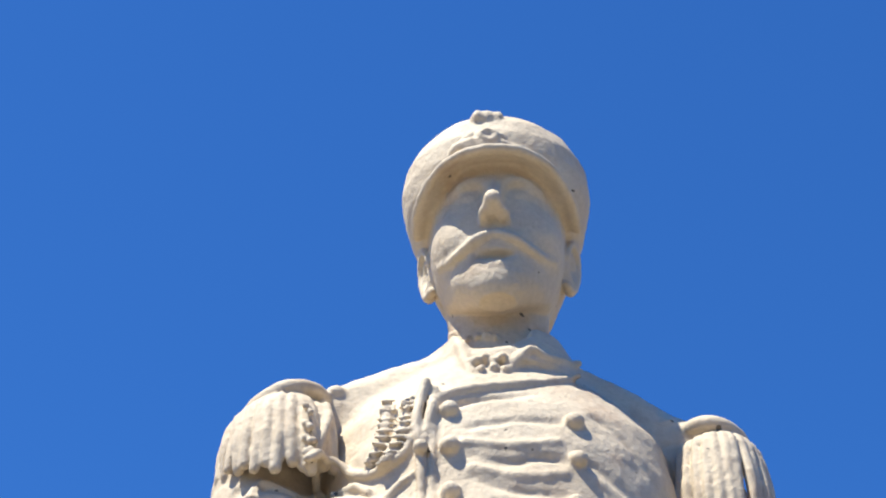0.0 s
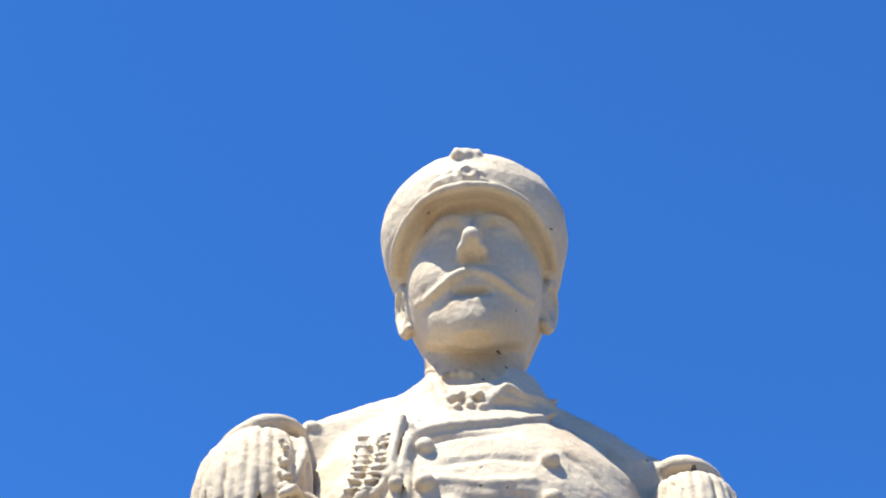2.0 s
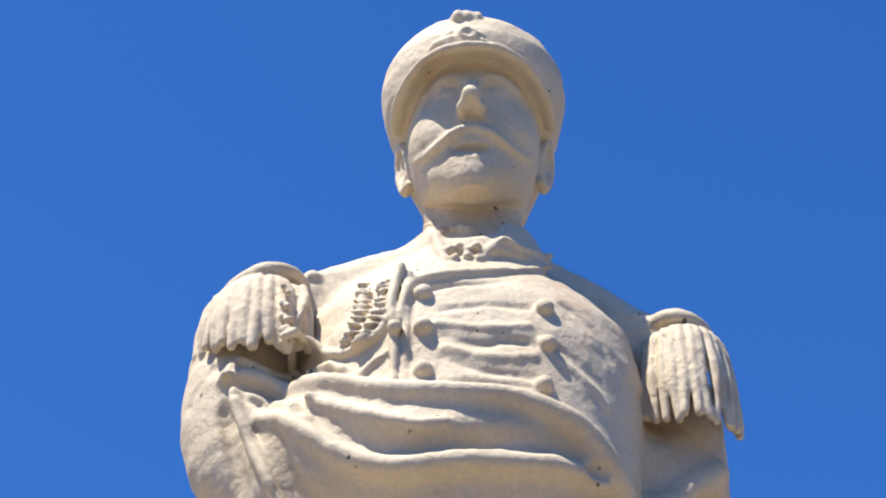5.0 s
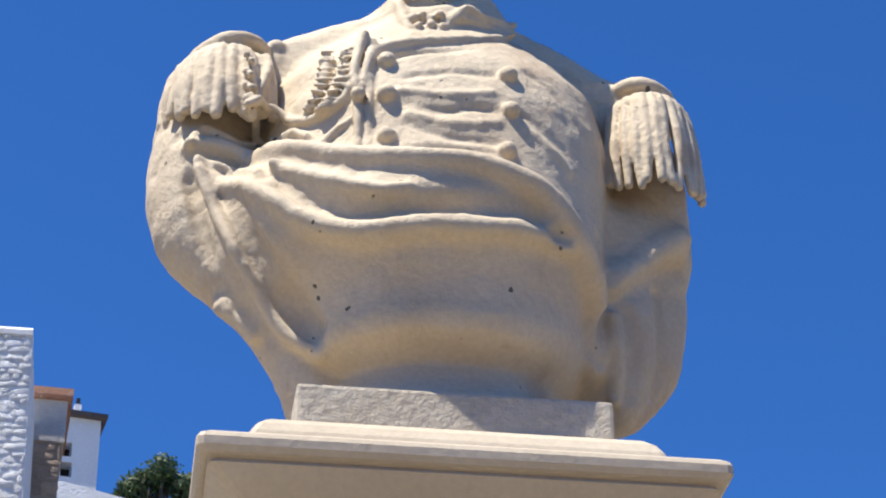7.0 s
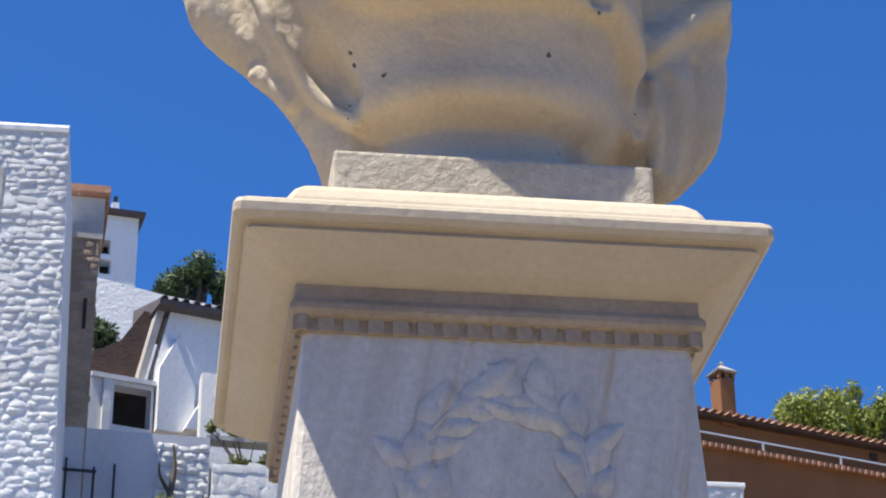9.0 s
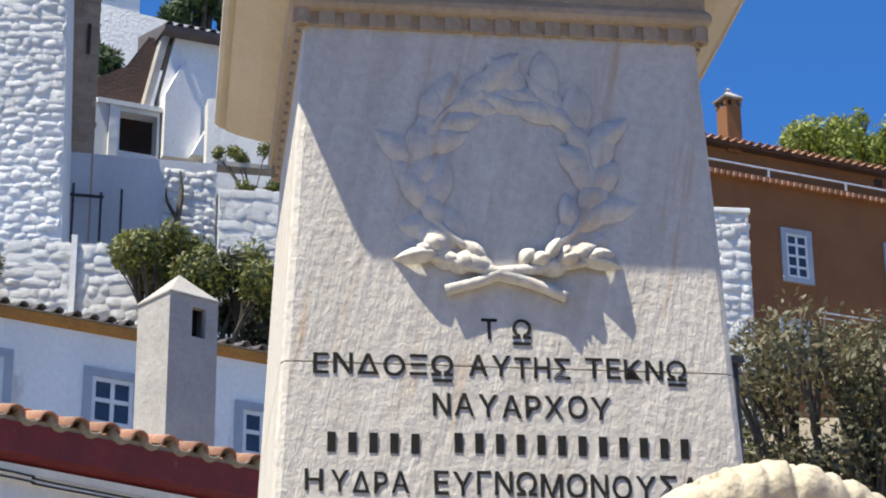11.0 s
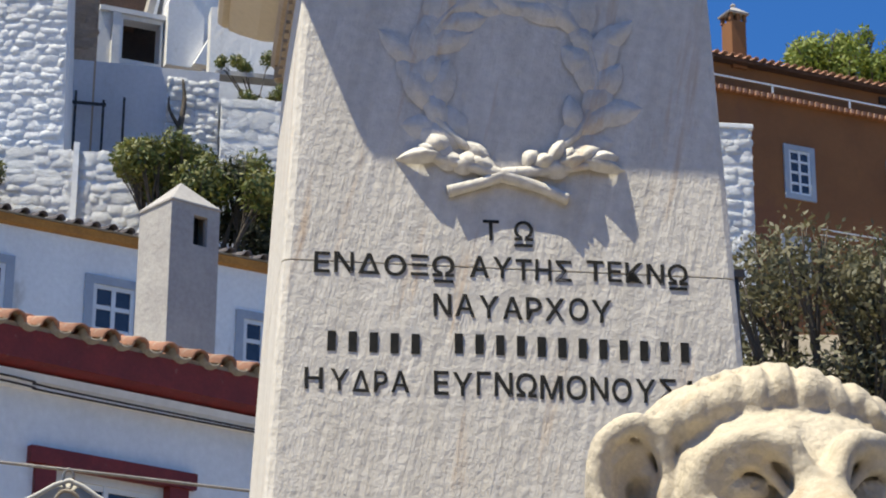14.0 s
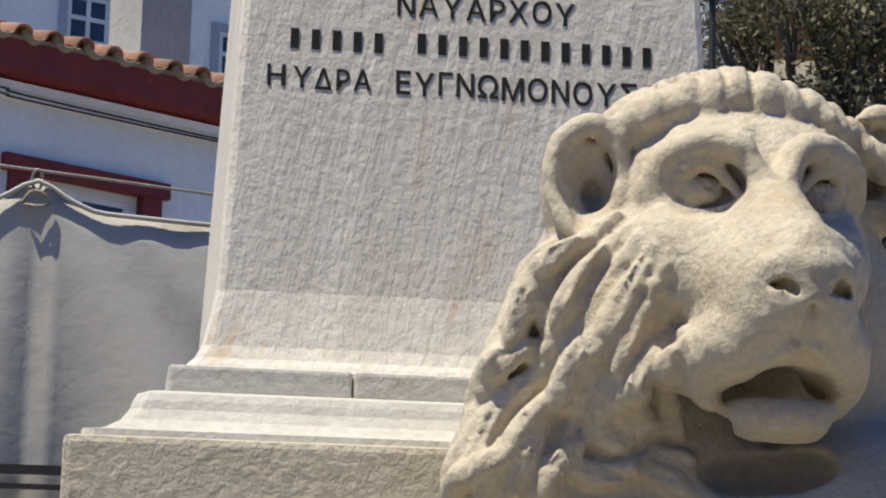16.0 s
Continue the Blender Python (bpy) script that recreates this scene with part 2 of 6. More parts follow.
def tube(bm, points, radii, sides=8, steps=6):
    """A round rope or limb through points, with a radius at each."""
    path = curve_through(points, steps)
    if isinstance(radii, (int, float)):
        radii = [radii] * len(points)
    rings = []
    for i, p in enumerate(path):
        d = (path[min(i + 1, len(path) - 1)] - path[max(i - 1, 0)]).normalized()
        side = d.cross(Vector((0.31, 0.17, 0.94)))
        side = side.normalized() if side.length > 1e-4 else Vector((1, 0, 0))
        up = side.cross(d)
        f = i / (len(path) - 1) * (len(radii) - 1)
        j = min(int(f), len(radii) - 2)
        r = radii[j] + (radii[j + 1] - radii[j]) * (f - j)
        rings.append([bm.verts.new(p + (side * math.cos(a) + up * math.sin(a)) * r) for a in (2 * math.pi * k / sides for k in range(sides))])
    for a, b in zip(rings, rings[1:]):
        for k in range(sides):
            bm.faces.new((a[k], a[(k + 1) % sides], b[(k + 1) % sides], b[k]))
    bm.faces.new(rings[0][::-1])
    bm.faces.new(rings[-1])
    return bm


class Clay:
    """A block of clay: forms are pressed on or cut away with soft joins, then skinned with one even mesh."""

    def __init__(self, lo, hi, step):
        self.step, self.lo = step, np.array(lo, float)
        self.axes = [np.arange(a, b + step, step) for a, b in zip(lo, hi)]
        self.field = np.full([len(a) for a in self.axes], 0.2, np.float32)
        self.frame_of(0, 0, 0)

    def frame_of(self, x, y, degrees):
        """Forms that follow are given in a frame that stands at x, y, turned about the upright axis."""
        self.at, self.cos, self.sin = (x, y), math.cos(radians(degrees)), math.sin(radians(degrees))
        self.angle = degrees

    def out(self, p):
        return np.array((self.at[0] + self.cos * p[0] - self.sin * p[1], self.at[1] + self.sin * p[0] + self.cos * p[1], p[2]))

    def window(self, lo, hi):
        """The part of the block about a box of the current frame: slices and local coordinates."""
        corners = np.array([self.out((x, y, z)) for x in (lo[0], hi[0]) for y in (lo[1], hi[1]) for z in (lo[2], hi[2])])
        a = np.floor((corners.min(0) - self.lo) / self.step).astype(int)
        b = np.ceil((corners.max(0) - self.lo) / self.step).astype(int) + 1
        sl = tuple(slice(max(0, i), max(0, min(len(ax), j))) for i, j, ax in zip(a, b, self.axes))
        x, y, z = (ax[s].astype(np.float32) for ax, s in zip(self.axes, sl))
        dx, dy = (x - self.at[0])[:, None, None], (y - self.at[1])[None, :, None]
        return sl, self.cos * dx + self.sin * dy, self.cos * dy - self.sin * dx, z[None, None, :]

    def join(self, sl, d, k, cut):
        f = self.field[sl]
        d = np.broadcast_to(d, f.shape)
        if cut:
            f, d = -f, d
        h = np.maximum(k - np.abs(f - d), 0) / max(k, 1e-6)
        m = np.minimum(f, d) - h * h * k * 0.25
        self.field[sl] = -m if cut else m

    def egg(self, c, r, turn=(0, 0, 0), k=0.02, cut=False):
        big = max(r) + k + 3 * self.step
        sl, x, y, z = self.window([v - big for v in c], [v + big for v in c])
        if 0 in self.field[sl].shape:
            return
        m = np.array(Euler([radians(a) for a in turn]).to_matrix())
        p = [(x - c[0]) * m[0][i] + (y - c[1]) * m[1][i] + (z - c[2]) * m[2][i] for i in range(3)]
        k0 = np.sqrt(sum((q / s) ** 2 for q, s in zip(p, r)))
        k1 = np.sqrt(sum((q / s ** 2) ** 2 for q, s in zip(p, r)))
        self.join(sl, (k0 * (k0 - 1) / np.maximum(k1, 1e-6)), k, cut)

    def limb(self, points, radii, k=0.02, cut=False, steps=4):
        """A rope, fold or arm through points with a radius at each."""
        path = [np.array(p) for p in curve_through(points, steps)]
        if isinstance(radii, (int, float)):
            radii = [radii] * 2
        rr = np.interp(np.linspace(0, 1, len(path)), np.linspace(0, 1, len(radii)), radii)
        pad = max(radii) + k + 3 * self.step
        pts = np.array(path)
        sl, x, y, z = self.window(pts.min(0) - pad, pts.max(0) + pad)
        if 0 in self.field[sl].shape:
            return
        best = np.full(self.field[sl].shape, 0.2, np.float32)
        base = [s.start for s in sl]
        for p, q, r0, r1 in zip(path, path[1:], rr, rr[1:]):
            s2, x, y, z = self.window(np.minimum(p, q) - pad, np.maximum(p, q) + pad)
            if 0 in self.field[s2].shape:
                continue
            d = q - p
            t = ((x - p[0]) * d[0] + (y - p[1]) * d[1] + (z - p[2]) * d[2]) / max(d @ d, 1e-9)
            t = np.clip(t, 0, 1)
            dist = np.sqrt((x - p[0] - t * d[0]) ** 2 + (y - p[1] - t * d[1]) ** 2 + (z - p[2] - t * d[2]) ** 2) - (r0 + (r1 - r0) * t)
            s3 = tuple(slice(s.start - b, s.stop - b) for s, b in zip(s2, base))
            best[s3] = np.minimum(best[s3], dist)
        self.join(sl, best, k, cut)

    def stack(self, rows, power=2.4, k=0.03):
        """Level sections: rows of (centre x, centre y, z, half width, reach to the front, reach to the back)."""
        r = np.array(rows, float)
        r = r[np.argsort(r[:, 2])]
        pad = 0.05
        sl, x, y, z = self.window((min(r[:, 0] - r[:, 3]) - pad, min(r[:, 1] - r[:, 4]) - pad, r[0, 2] - pad), (max(r[:, 0] + r[:, 3]) + pad, max(r[:, 1] + r[:, 5]) + pad, r[-1, 2] + pad))
        zz = z.ravel()
        fine = np.linspace(r[0, 2], r[-1, 2], 200)
        soft = lambda i: np.interp(zz, fine, np.convolve(np.pad(np.interp(fine, r[:, 2], r[:, i]), 3, "edge"), np.ones(7) / 7, "valid"))[None, None, :]
        cx, cy, rx, rf, rb = (soft(i) for i in (0, 1, 3, 4, 5))
        dy = y - cy
        ry = np.where(dy < 0, rf, rb)
        q = (np.abs((x - cx) / rx) ** power + np.abs(dy / ry) ** power) ** (1 / power)
        d = (q - 1) * np.minimum(rx, ry)
        d = np.maximum(d, np.maximum(z - r[-1, 2], r[0, 2] - z))
        self.join(sl, d.astype(np.float32), k, False)

    def front(self, x, z):
        """Where the front of the clay stands at x, z; None beside it."""
        i, j = (int(round((v - self.lo[a]) / self.step)) for v, a in ((x, 0), (z, 2)))
        col = self.field[min(max(i, 0), self.field.shape[0] - 1), :, min(max(j, 0), self.field.shape[2] - 1)]
        inside = np.nonzero(col < 0)[0]
        if len(inside) == 0 or inside[0] == 0:
            return None
        n = inside[0]
        return self.axes[1][n - 1] + self.step * col[n - 1] / (col[n - 1] - col[n])

    def crease(self, points, radii, k=0.02, lift=0.0, cut=False):
        """A ridge or groove that follows the front of the clay through (x, z) points, lifted off it."""
        line = curve_through([(x, 0.0, z) for x, z in points], 4)
        rows = [(p[0], self.front(p[0], p[2]), p[2]) for p in line]
        rows = [(x, y - lift, z) for x, y, z in rows if y is not None]
        if len(rows) < 2:
            return
        flat = [sorted(r[1] for r in rows[max(0, i - 2):i + 3]) for i in range(len(rows))]
        rows = [(r[0], f[0 if cut else len(f) // 2], r[2]) for r, f in zip(rows, flat)]
        self.limb(rows, radii, k, cut, 1)

    def skin(self, name, mat, rough=0.0, size=0.05):
        """Skins the clay with quads, one corner in each cell that the surface crosses."""
        f = self.field
        if rough:
            rng = np.random.default_rng(5)
            for s, amount in ((size, rough), (size * 0.35, rough * 0.5)):
                n = [int(v * self.step / s) + 3 for v in f.shape]
                g = rng.standard_normal(n).astype(np.float32)
                for axis in range(3):
                    u = np.arange(f.shape[axis]) * self.step / s
                    i = u.astype(int)
                    t = (u - i).astype(np.float32)
                    t = (t * t * (3 - 2 * t)).reshape([-1 if a == axis else 1 for a in range(3)])
                    g = np.take(g, i, axis) * (1 - t) + np.take(g, i + 1, axis) * t
                f = f + amount * g
        inside = f < 0
        cells = np.zeros([v - 1 for v in f.shape], np.uint8)
        corner = [(a, b, c) for a in (0, 1) for b in (0, 1) for c in (0, 1)]
        view = lambda g, o: g[o[0]:g.shape[0] - 1 + o[0], o[1]:g.shape[1] - 1 + o[1], o[2]:g.shape[2] - 1 + o[2]]
        for o in corner:
            cells += view(inside, o)
        idx = np.argwhere((cells > 0) & (cells < 8))
        number = np.full(cells.shape, -1, np.int64)
        number[tuple(idx.T)] = np.arange(len(idx))
        val = {o: f[tuple((idx + o).T)] for o in corner}
        total, count = np.zeros((len(idx), 3)), np.zeros(len(idx))
        for o in corner:
            for axis in range(3):
                if o[axis]:
                    continue
                e = tuple(1 if a == axis else o[a] for a in range(3))
                hit = (val[o] < 0) != (val[e] < 0)
                t = np.where(hit, val[o] / np.where(hit, val[o] - val[e], 1), 0)
                p = np.tile(np.array(o, float), (len(idx), 1))
                p[:, axis] = t
                total[hit] += p[hit]
                count[hit] += 1
        verts = self.lo + (idx + total / count[:, None]) * self.step
        faces = []
        for axis in range(3):
            b, c = (axis + 1) % 3, (axis + 2) % 3
            first = inside[tuple(slice(0, -1) if a == axis else slice(1, -1) for a in range(3))]
            second = inside[tuple(slice(1, None) if a == axis else slice(1, -1) for a in range(3))]
            for way in (0, 1):
                e = np.argwhere(first & ~second if way == 0 else ~first & second)
                e[:, b] += 1
                e[:, c] += 1
                ring = []
                for db, dc in ((0, 0), (-1, 0), (-1, -1), (0, -1)):
                    q = e.copy()
                    q[:, b] += db
                    q[:, c] += dc
                    ring.append(number[tuple(q.T)])
                quad = np.stack(ring if way == 0 else ring[::-1], 1)
                faces.append(quad[(quad >= 0).all(1)])
        faces = np.concatenate(faces)
        me = bpy.data.meshes.new(name)
        me.from_pydata(verts.tolist(), [], faces.tolist())
        me.materials.append(mat)
        me.polygons.foreach_set("use_smooth", np.ones(len(faces), bool))
        return new(name, me)


def leaf_crown(name, parent, mat, clumps, count, size, seed, spread=0.9, label=""):
    """Many small leaves gathered in clumps: (centre, radius) rows."""
    rnd = random.Random(seed)
    verts, faces = [], []
    total = sum(r ** 2 for _, r in clumps)
    for c, r in clumps:
        c = Vector(c)
        for _ in range(int(count * r * r / total)):
            d = Vector((rnd.gauss(0, 1), rnd.gauss(0, 1), rnd.gauss(0, 1))).normalized()
            p = c + d * r * (rnd.random() ** 0.45) * spread * (1 + 0.35 * noise.noise(c + d * 2.3))
            u = Vector((rnd.gauss(0, 1), rnd.gauss(0, 1), rnd.gauss(0, 1))).normalized()
            w = u.cross(d)
            w = w.normalized() if w.length > 1e-3 else Vector((1, 0, 0))
            s = size * rnd.uniform(0.6, 1.4)
            i = len(verts)
            verts += [p - u * s, p + w * s * 0.4, p + u * s, p - w * s * 0.4]
            faces.append((i, i + 1, i + 2, i + 3))
    me = bpy.data.meshes.new(name)
    me.from_pydata(verts, [], faces)
    me.materials.append(mat)
    ob = new(name, me)
    ob.parent = parent
    if label:
        ob["label"] = label
    return ob


def upright(x, y, phi, z=0.0):
    """The frame of a facade: local x along it, local y into the house, z up."""
    return pose(x, y, z, 0, 0, phi)


def window(parent, x0, x1, z0, z1, outer, sash, panes=(2, 2), frame_w=0.10, depth=0.06, name="window", y=0.0, sash_w=0.05):
    """A framed window set on a facade: surround, sash bars and a pane in each light."""
    f = frame_w
    w = part(name, boxes((x0, x0 + f, y - depth, y + 0.05, z0, z1), (x1 - f, x1, y - depth, y + 0.05, z0, z1),
                         (x0 + f, x1 - f, y - depth, y + 0.05, z1 - f, z1), (x0 + f, x1 - f, y - depth, y + 0.05, z0, z0 + f)), outer, parent, "painted wooden window surround")
    nx, nz = panes
    a0, a1, b0, b1 = x0 + f, x1 - f, z0 + f, z1 - f
    rows = []
    for i in range(nx + 1):
        c = a0 + (a1 - a0) * i / nx
        lo, hi = max(a0, c - sash_w / 2), min(a1, c + sash_w / 2)
        rows.append((lo if i else a0, hi if i < nx else a1, y - depth + 0.02, y + 0.04, b0, b1))
        if i == 0:
            rows[-1] = (a0, a0 + sash_w, *rows[-1][2:])
        if i == nx:
            rows[-1] = (a1 - sash_w, a1, *rows[-1][2:])
    part("sash", boxes(*rows, *[(a0 + 0.001, a1 - 0.001, y - depth + 0.026, y + 0.034, b0 + (b1 - b0) * k / nz - sash_w / 2 + (sash_w / 2 if k == 0 else -sash_w / 2 if k == nz else 0),
                                 b0 + (b1 - b0) * k / nz + sash_w / 2 + (sash_w / 2 if k == 0 else -sash_w / 2 if k == nz else 0)) for k in range(nz + 1)]), sash, w, "painted window sash bars")
    for i in range(nx):
        for k in range(nz):
            part("pane", box(a0 + (a1 - a0) * i / nx + 0.01, a0 + (a1 - a0) * (i + 1) / nx - 0.01, y - depth + 0.045, y - depth + 0.055,
                             b0 + (b1 - b0) * k / nz + 0.01, b0 + (b1 - b0) * (k + 1) / nz - 0.01), GLASS, w)
    return w


def pierced(x0, x1, z0, z1, y0, y1, holes):
    """A wall with openings through it: holes are (x0, x1, z0, z1), apart from one another."""
    xs = sorted({x0, x1, *[h for r in holes for h in r[:2]]})
    zs = sorted({z0, z1, *[h for r in holes for h in r[2:]]})
    bm = bmesh.new()
    grid = {}

    def v(x, y, z):
        k = (round(x, 4), y, round(z, 4))
        if k not in grid:
            grid[k] = bm.verts.new((x, y, z))
        return grid[k]

    solid = lambda i, j: 0 <= i < len(xs) - 1 and 0 <= j < len(zs) - 1 and not any(
        r[0] - 1e-6 <= xs[i] and xs[i + 1] <= r[1] + 1e-6 and r[2] - 1e-6 <= zs[j] and zs[j + 1] <= r[3] + 1e-6 for r in holes)
    for i in range(len(xs) - 1):
        for j in range(len(zs) - 1):
            if not solid(i, j):
                continue
            a, b, c, d = xs[i], xs[i + 1], zs[j], zs[j + 1]
            bm.faces.new((v(a, y0, c), v(b, y0, c), v(b, y0, d), v(a, y0, d)))
            bm.faces.new((v(a, y1, c), v(a, y1, d), v(b, y1, d), v(b, y1, c)))
            for di, dj, p, q in ((-1, 0, (a, c), (a, d)), (1, 0, (b, c), (b, d)), (0, -1, (a, c), (b, c)), (0, 1, (a, d), (b, d))):
                if not solid(i + di, j + dj):
                    bm.faces.new((v(p[0], y0, p[1]), v(q[0], y0, q[1]), v(q[0], y1, q[1]), v(p[0], y1, p[1])))
    bmesh.ops.recalc_face_normals(bm, faces=bm.faces)
    return bm


def cushion(seed, depth):
    """A rough stone face, one metre square, that bulges towards -y."""
    rnd = random.Random(seed)
    bm = bmesh.new()
    n = 5
    g = []
    for i in range(n):
        for j in range(n):
            u, w = i / (n - 1) - 0.5, j / (n - 1) - 0.5
            edge = max(abs(u), abs(w)) * 2
            y = -depth * (1 - edge ** 3) * rnd.uniform(0.6, 1.15)
            cut = 0.86 if abs(u) == 0.5 and abs(w) == 0.5 else 1.0
            g.append(bm.verts.new((u * cut + rnd.uniform(-0.05, 0.05), y + 0.01, w * cut + rnd.uniform(-0.07, 0.07))))
    for i in range(n - 1):
        for j in range(n - 1):
            bm.faces.new((g[i * n + j], g[(i + 1) * n + j], g[(i + 1) * n + j + 1], g[i * n + j + 1]))
    return bm


def stone_courses(parent, mat, x0, x1, z0, z1, y, course, length, depth, seed, limit, batter=0.0, name="stone", skip=()):
    """Courses of rough stones on a wall; the first ones as pieces, the rest joined."""
    rnd = random.Random(seed)
    shapes = [mesh_of(name, cushion(seed + k, 1.0), mat, True) for k in range(8)]
    spare = bmesh.new()
    z, made = z1, 0
    while z > z0:
        h = course * rnd.uniform(0.75, 1.3)
        x = x0 - rnd.random() * length
        while x < x1 - batter * (z - z0):
            w = length * rnd.uniform(0.5, 1.5)
            hi = min(x + w, x1 - batter * (z - z0))
            lo = max(x, x0)
            x += w
            if hi - lo < 0.05 or any(a < (lo + hi) / 2 < b and c < z - h / 2 < d for a, b, c, d in skip):
                continue
            m = Matrix.LocRotScale(((lo + hi) / 2, y, z - h / 2 + rnd.uniform(-0.3, 0.3) * h), Euler((0, rnd.uniform(-0.16, 0.16), 0)), ((hi - lo) * rnd.uniform(0.95, 1.15), depth * rnd.uniform(0.5, 1.4), h * rnd.uniform(0.9, 1.3)))
            if made < limit:
                o = new(name, shapes[rnd.randrange(8)])
                o.parent = parent
                o.matrix_basis = m
                made += 1
            else:
                n0 = len(spare.verts)
                spare.from_mesh(shapes[rnd.randrange(8)])
                spare.verts.ensure_lookup_table()
                for v in spare.verts[n0:]:
                    v.co = m @ v.co
        z -= h
    if len(spare.verts):
        tagged(part("stonework", spare, mat, parent, smooth=True), kind="stuff")
    else:
        spare.free()


def barrel(radius0, radius1, length, thick=0.018, sides=7):
    """A half-round roof tile lying along y, hollow side down, its near end at y = 0."""
    bm = bmesh.new()
    rows = []
    for y, r in ((0, radius0), (length, radius1)):
        rows.append([bm.verts.new((math.cos(a) * r, y, math.sin(a) * r)) for a in (math.pi * k / sides for k in range(sides + 1))])
        rows.append([bm.verts.new((math.cos(a) * (r - thick), y, math.sin(a) * (r - thick))) for a in (math.pi * k / sides for k in range(sides + 1))])
    o0, i0, o1, i1 = rows
    for k in range(sides):
        bm.faces.new((o0[k], o0[k + 1], o1[k + 1], o1[k]))
        bm.faces.new((i0[k], i1[k], i1[k + 1], i0[k + 1]))
        bm.faces.new((o0[k], i0[k], i0[k + 1], o0[k + 1]))
    return bm


# ---- ground: one sheet, a flat square that climbs into the hill behind ----
def ground_height(x, y):
    h = max(0.0, (y - 10.0) * 0.47)
    return min(h, 34.0) + (0.25 * noise.noise(Vector((x * 0.2, y * 0.2, 0))) if y > 11 else 0.0)


bm = bmesh.new()
gx = [-600, -200, -80, -40, -20, -12, -8, -4, 0, 4, 8, 12, 20, 40, 80, 200, 600]
gy = [-600, -200, -80, -30, -12, -4, 2, 6, 9, 10, 12, 15, 20, 26, 33, 40, 48, 56, 66, 80, 84, 120, 300, 900]
gv = [[bm.verts.new((x, y, ground_height(x, y))) for x in gx] for y in gy]
for j in range(len(gy) - 1):
    for i in range(len(gx) - 1):
        bm.faces.new((gv[j][i], gv[j][i + 1], gv[j + 1][i + 1], gv[j + 1][i]))
ground = new("ground", mesh_of("ground", bm, SOIL, True))
tagged(ground, "stony ground rising from a flat square into a hill", "ground", kind="structure")

# unseen wall behind the camera, added to block low sky and deepen shade
tagged(new("wall_south", mesh_of("wall_south", box(-40, 40, -12.6, -12.0, -0.1, 5.0), TAN)), "plain unseen wall added behind the camera to block low sky", "wall", kind="structure")

# ---- the monument: stepped base, tapered shaft, cap ----
monument = thing("monument_pedestal", pose(0, 0, 0), "tall weathered marble pedestal with dentils, wreath and black inscription", "monument")
TAPER = 0.0465


def face(z):
    """Half width of the shaft at z; its front face stands at y = -face(z)."""
    return 0.364 + TAPER * (3.447 - z)


part("lower_plinth", box(-1.05, 1.55, -1.62, 1.05, -0.05, 1.62, 0.02), PAVE, monument, "rough grey stone lower plinth")
bm = box(-0.648, 0.648, -0.648, 0.648, 1.61, 1.95, 0.012)
part("base_block", bm, ROUGH, monument, "pitted marble base block with worn edges")
part("base_moulding", square_turn([(0.625, 1.945), (0.622, 1.962), (0.600, 1.966), (0.585, 1.972), (0.565, 1.985), (0.552, 2.003), (0.547, 2.018), (0.540, 2.030), (0.525, 2.036), (0.49, 2.037)], 0.02),
     PALE, monument, "smooth curved marble base moulding")
# the fillet course is two stones with a joint
for x0, x1 in ((-0.494, -0.202), (-0.200, 0.494)):
    part("fillet_stone", box(x0, x1, -0.494, 0.494, 2.036, 2.083, 0.006), PALE, monument)
part("shaft_lower", square_turn([(0.470, 2.082), (0.463, 2.092), (0.452, 2.103), (0.441, 2.125), (0.433, 2.16), (face(2.22), 2.22), (face(2.5), 2.5), (face(2.798) , 2.798), (face(2.8) - 0.003, 2.8)], 0.014), SHAFT, monument, "tapered shaft stone with ochre streaks")
part("shaft_upper", square_turn([(face(2.8) - 0.003, 2.8004), (face(2.802), 2.802), (face(3.1), 3.1), (0.364, 3.448)], 0.014), SHAFT, monument, "tapered shaft stone with ochre streaks")
part("frieze", square_turn([(0.366, 3.446), (0.368, 3.450), (0.370, 3.474), (0.384, 3.477), (0.390, 3.486), (0.390, 3.497), (0.384, 3.507), (0.380, 3.511), (0.380, 3.552)], 0.006), FRIEZE, monument, "brown marble frieze band darkened with the shade under the cap")
part("cap", square_turn([(0.372, 3.536), (0.385, 3.540), (0.42, 3.556), (0.460, 3.584), (0.474, 3.596), (0.480, 3.600), (0.478, 3.604), (0.474, 3.610), (0.480, 3.616), (0.494, 3.614), (0.503, 3.624), (0.504, 3.640), (0.500, 3.650),
                         (0.492, 3.656), (0.414, 3.660), (0.408, 3.690), (0.402, 3.712), (0.390, 3.734), (0.374, 3.750), (0.352, 3.758), (0.30, 3.760)], 0.014), SMOOTH, monument, "overhanging marble cap with coved underside")
part("bust_block", box(-0.312, 0.312, -0.357, 0.28, 3.75, 3.843, 0.008), ROUGH, monument, "pitted marble block under the bust")
dentil_mesh = mesh_of("dentil", box(-0.0150, 0.0150, -0.004, 0.014, 3.447, 3.476), FRIEZE)
for q in range(4):
    for k in range(17):
        d = new("dentil", dentil_mesh)
        d.parent = monument
        d.matrix_basis = pose(0, 0, 0, 0, 0, 90 * q) @ pose(-0.368 + 0.736 * k / 16, -0.372, 0)

# laurel wreath in relief
rnd = random.Random(4)
bm = bmesh.new()


def on_face(x, z, out=0.0):
    return Vector((x, -face(z) - out, z))


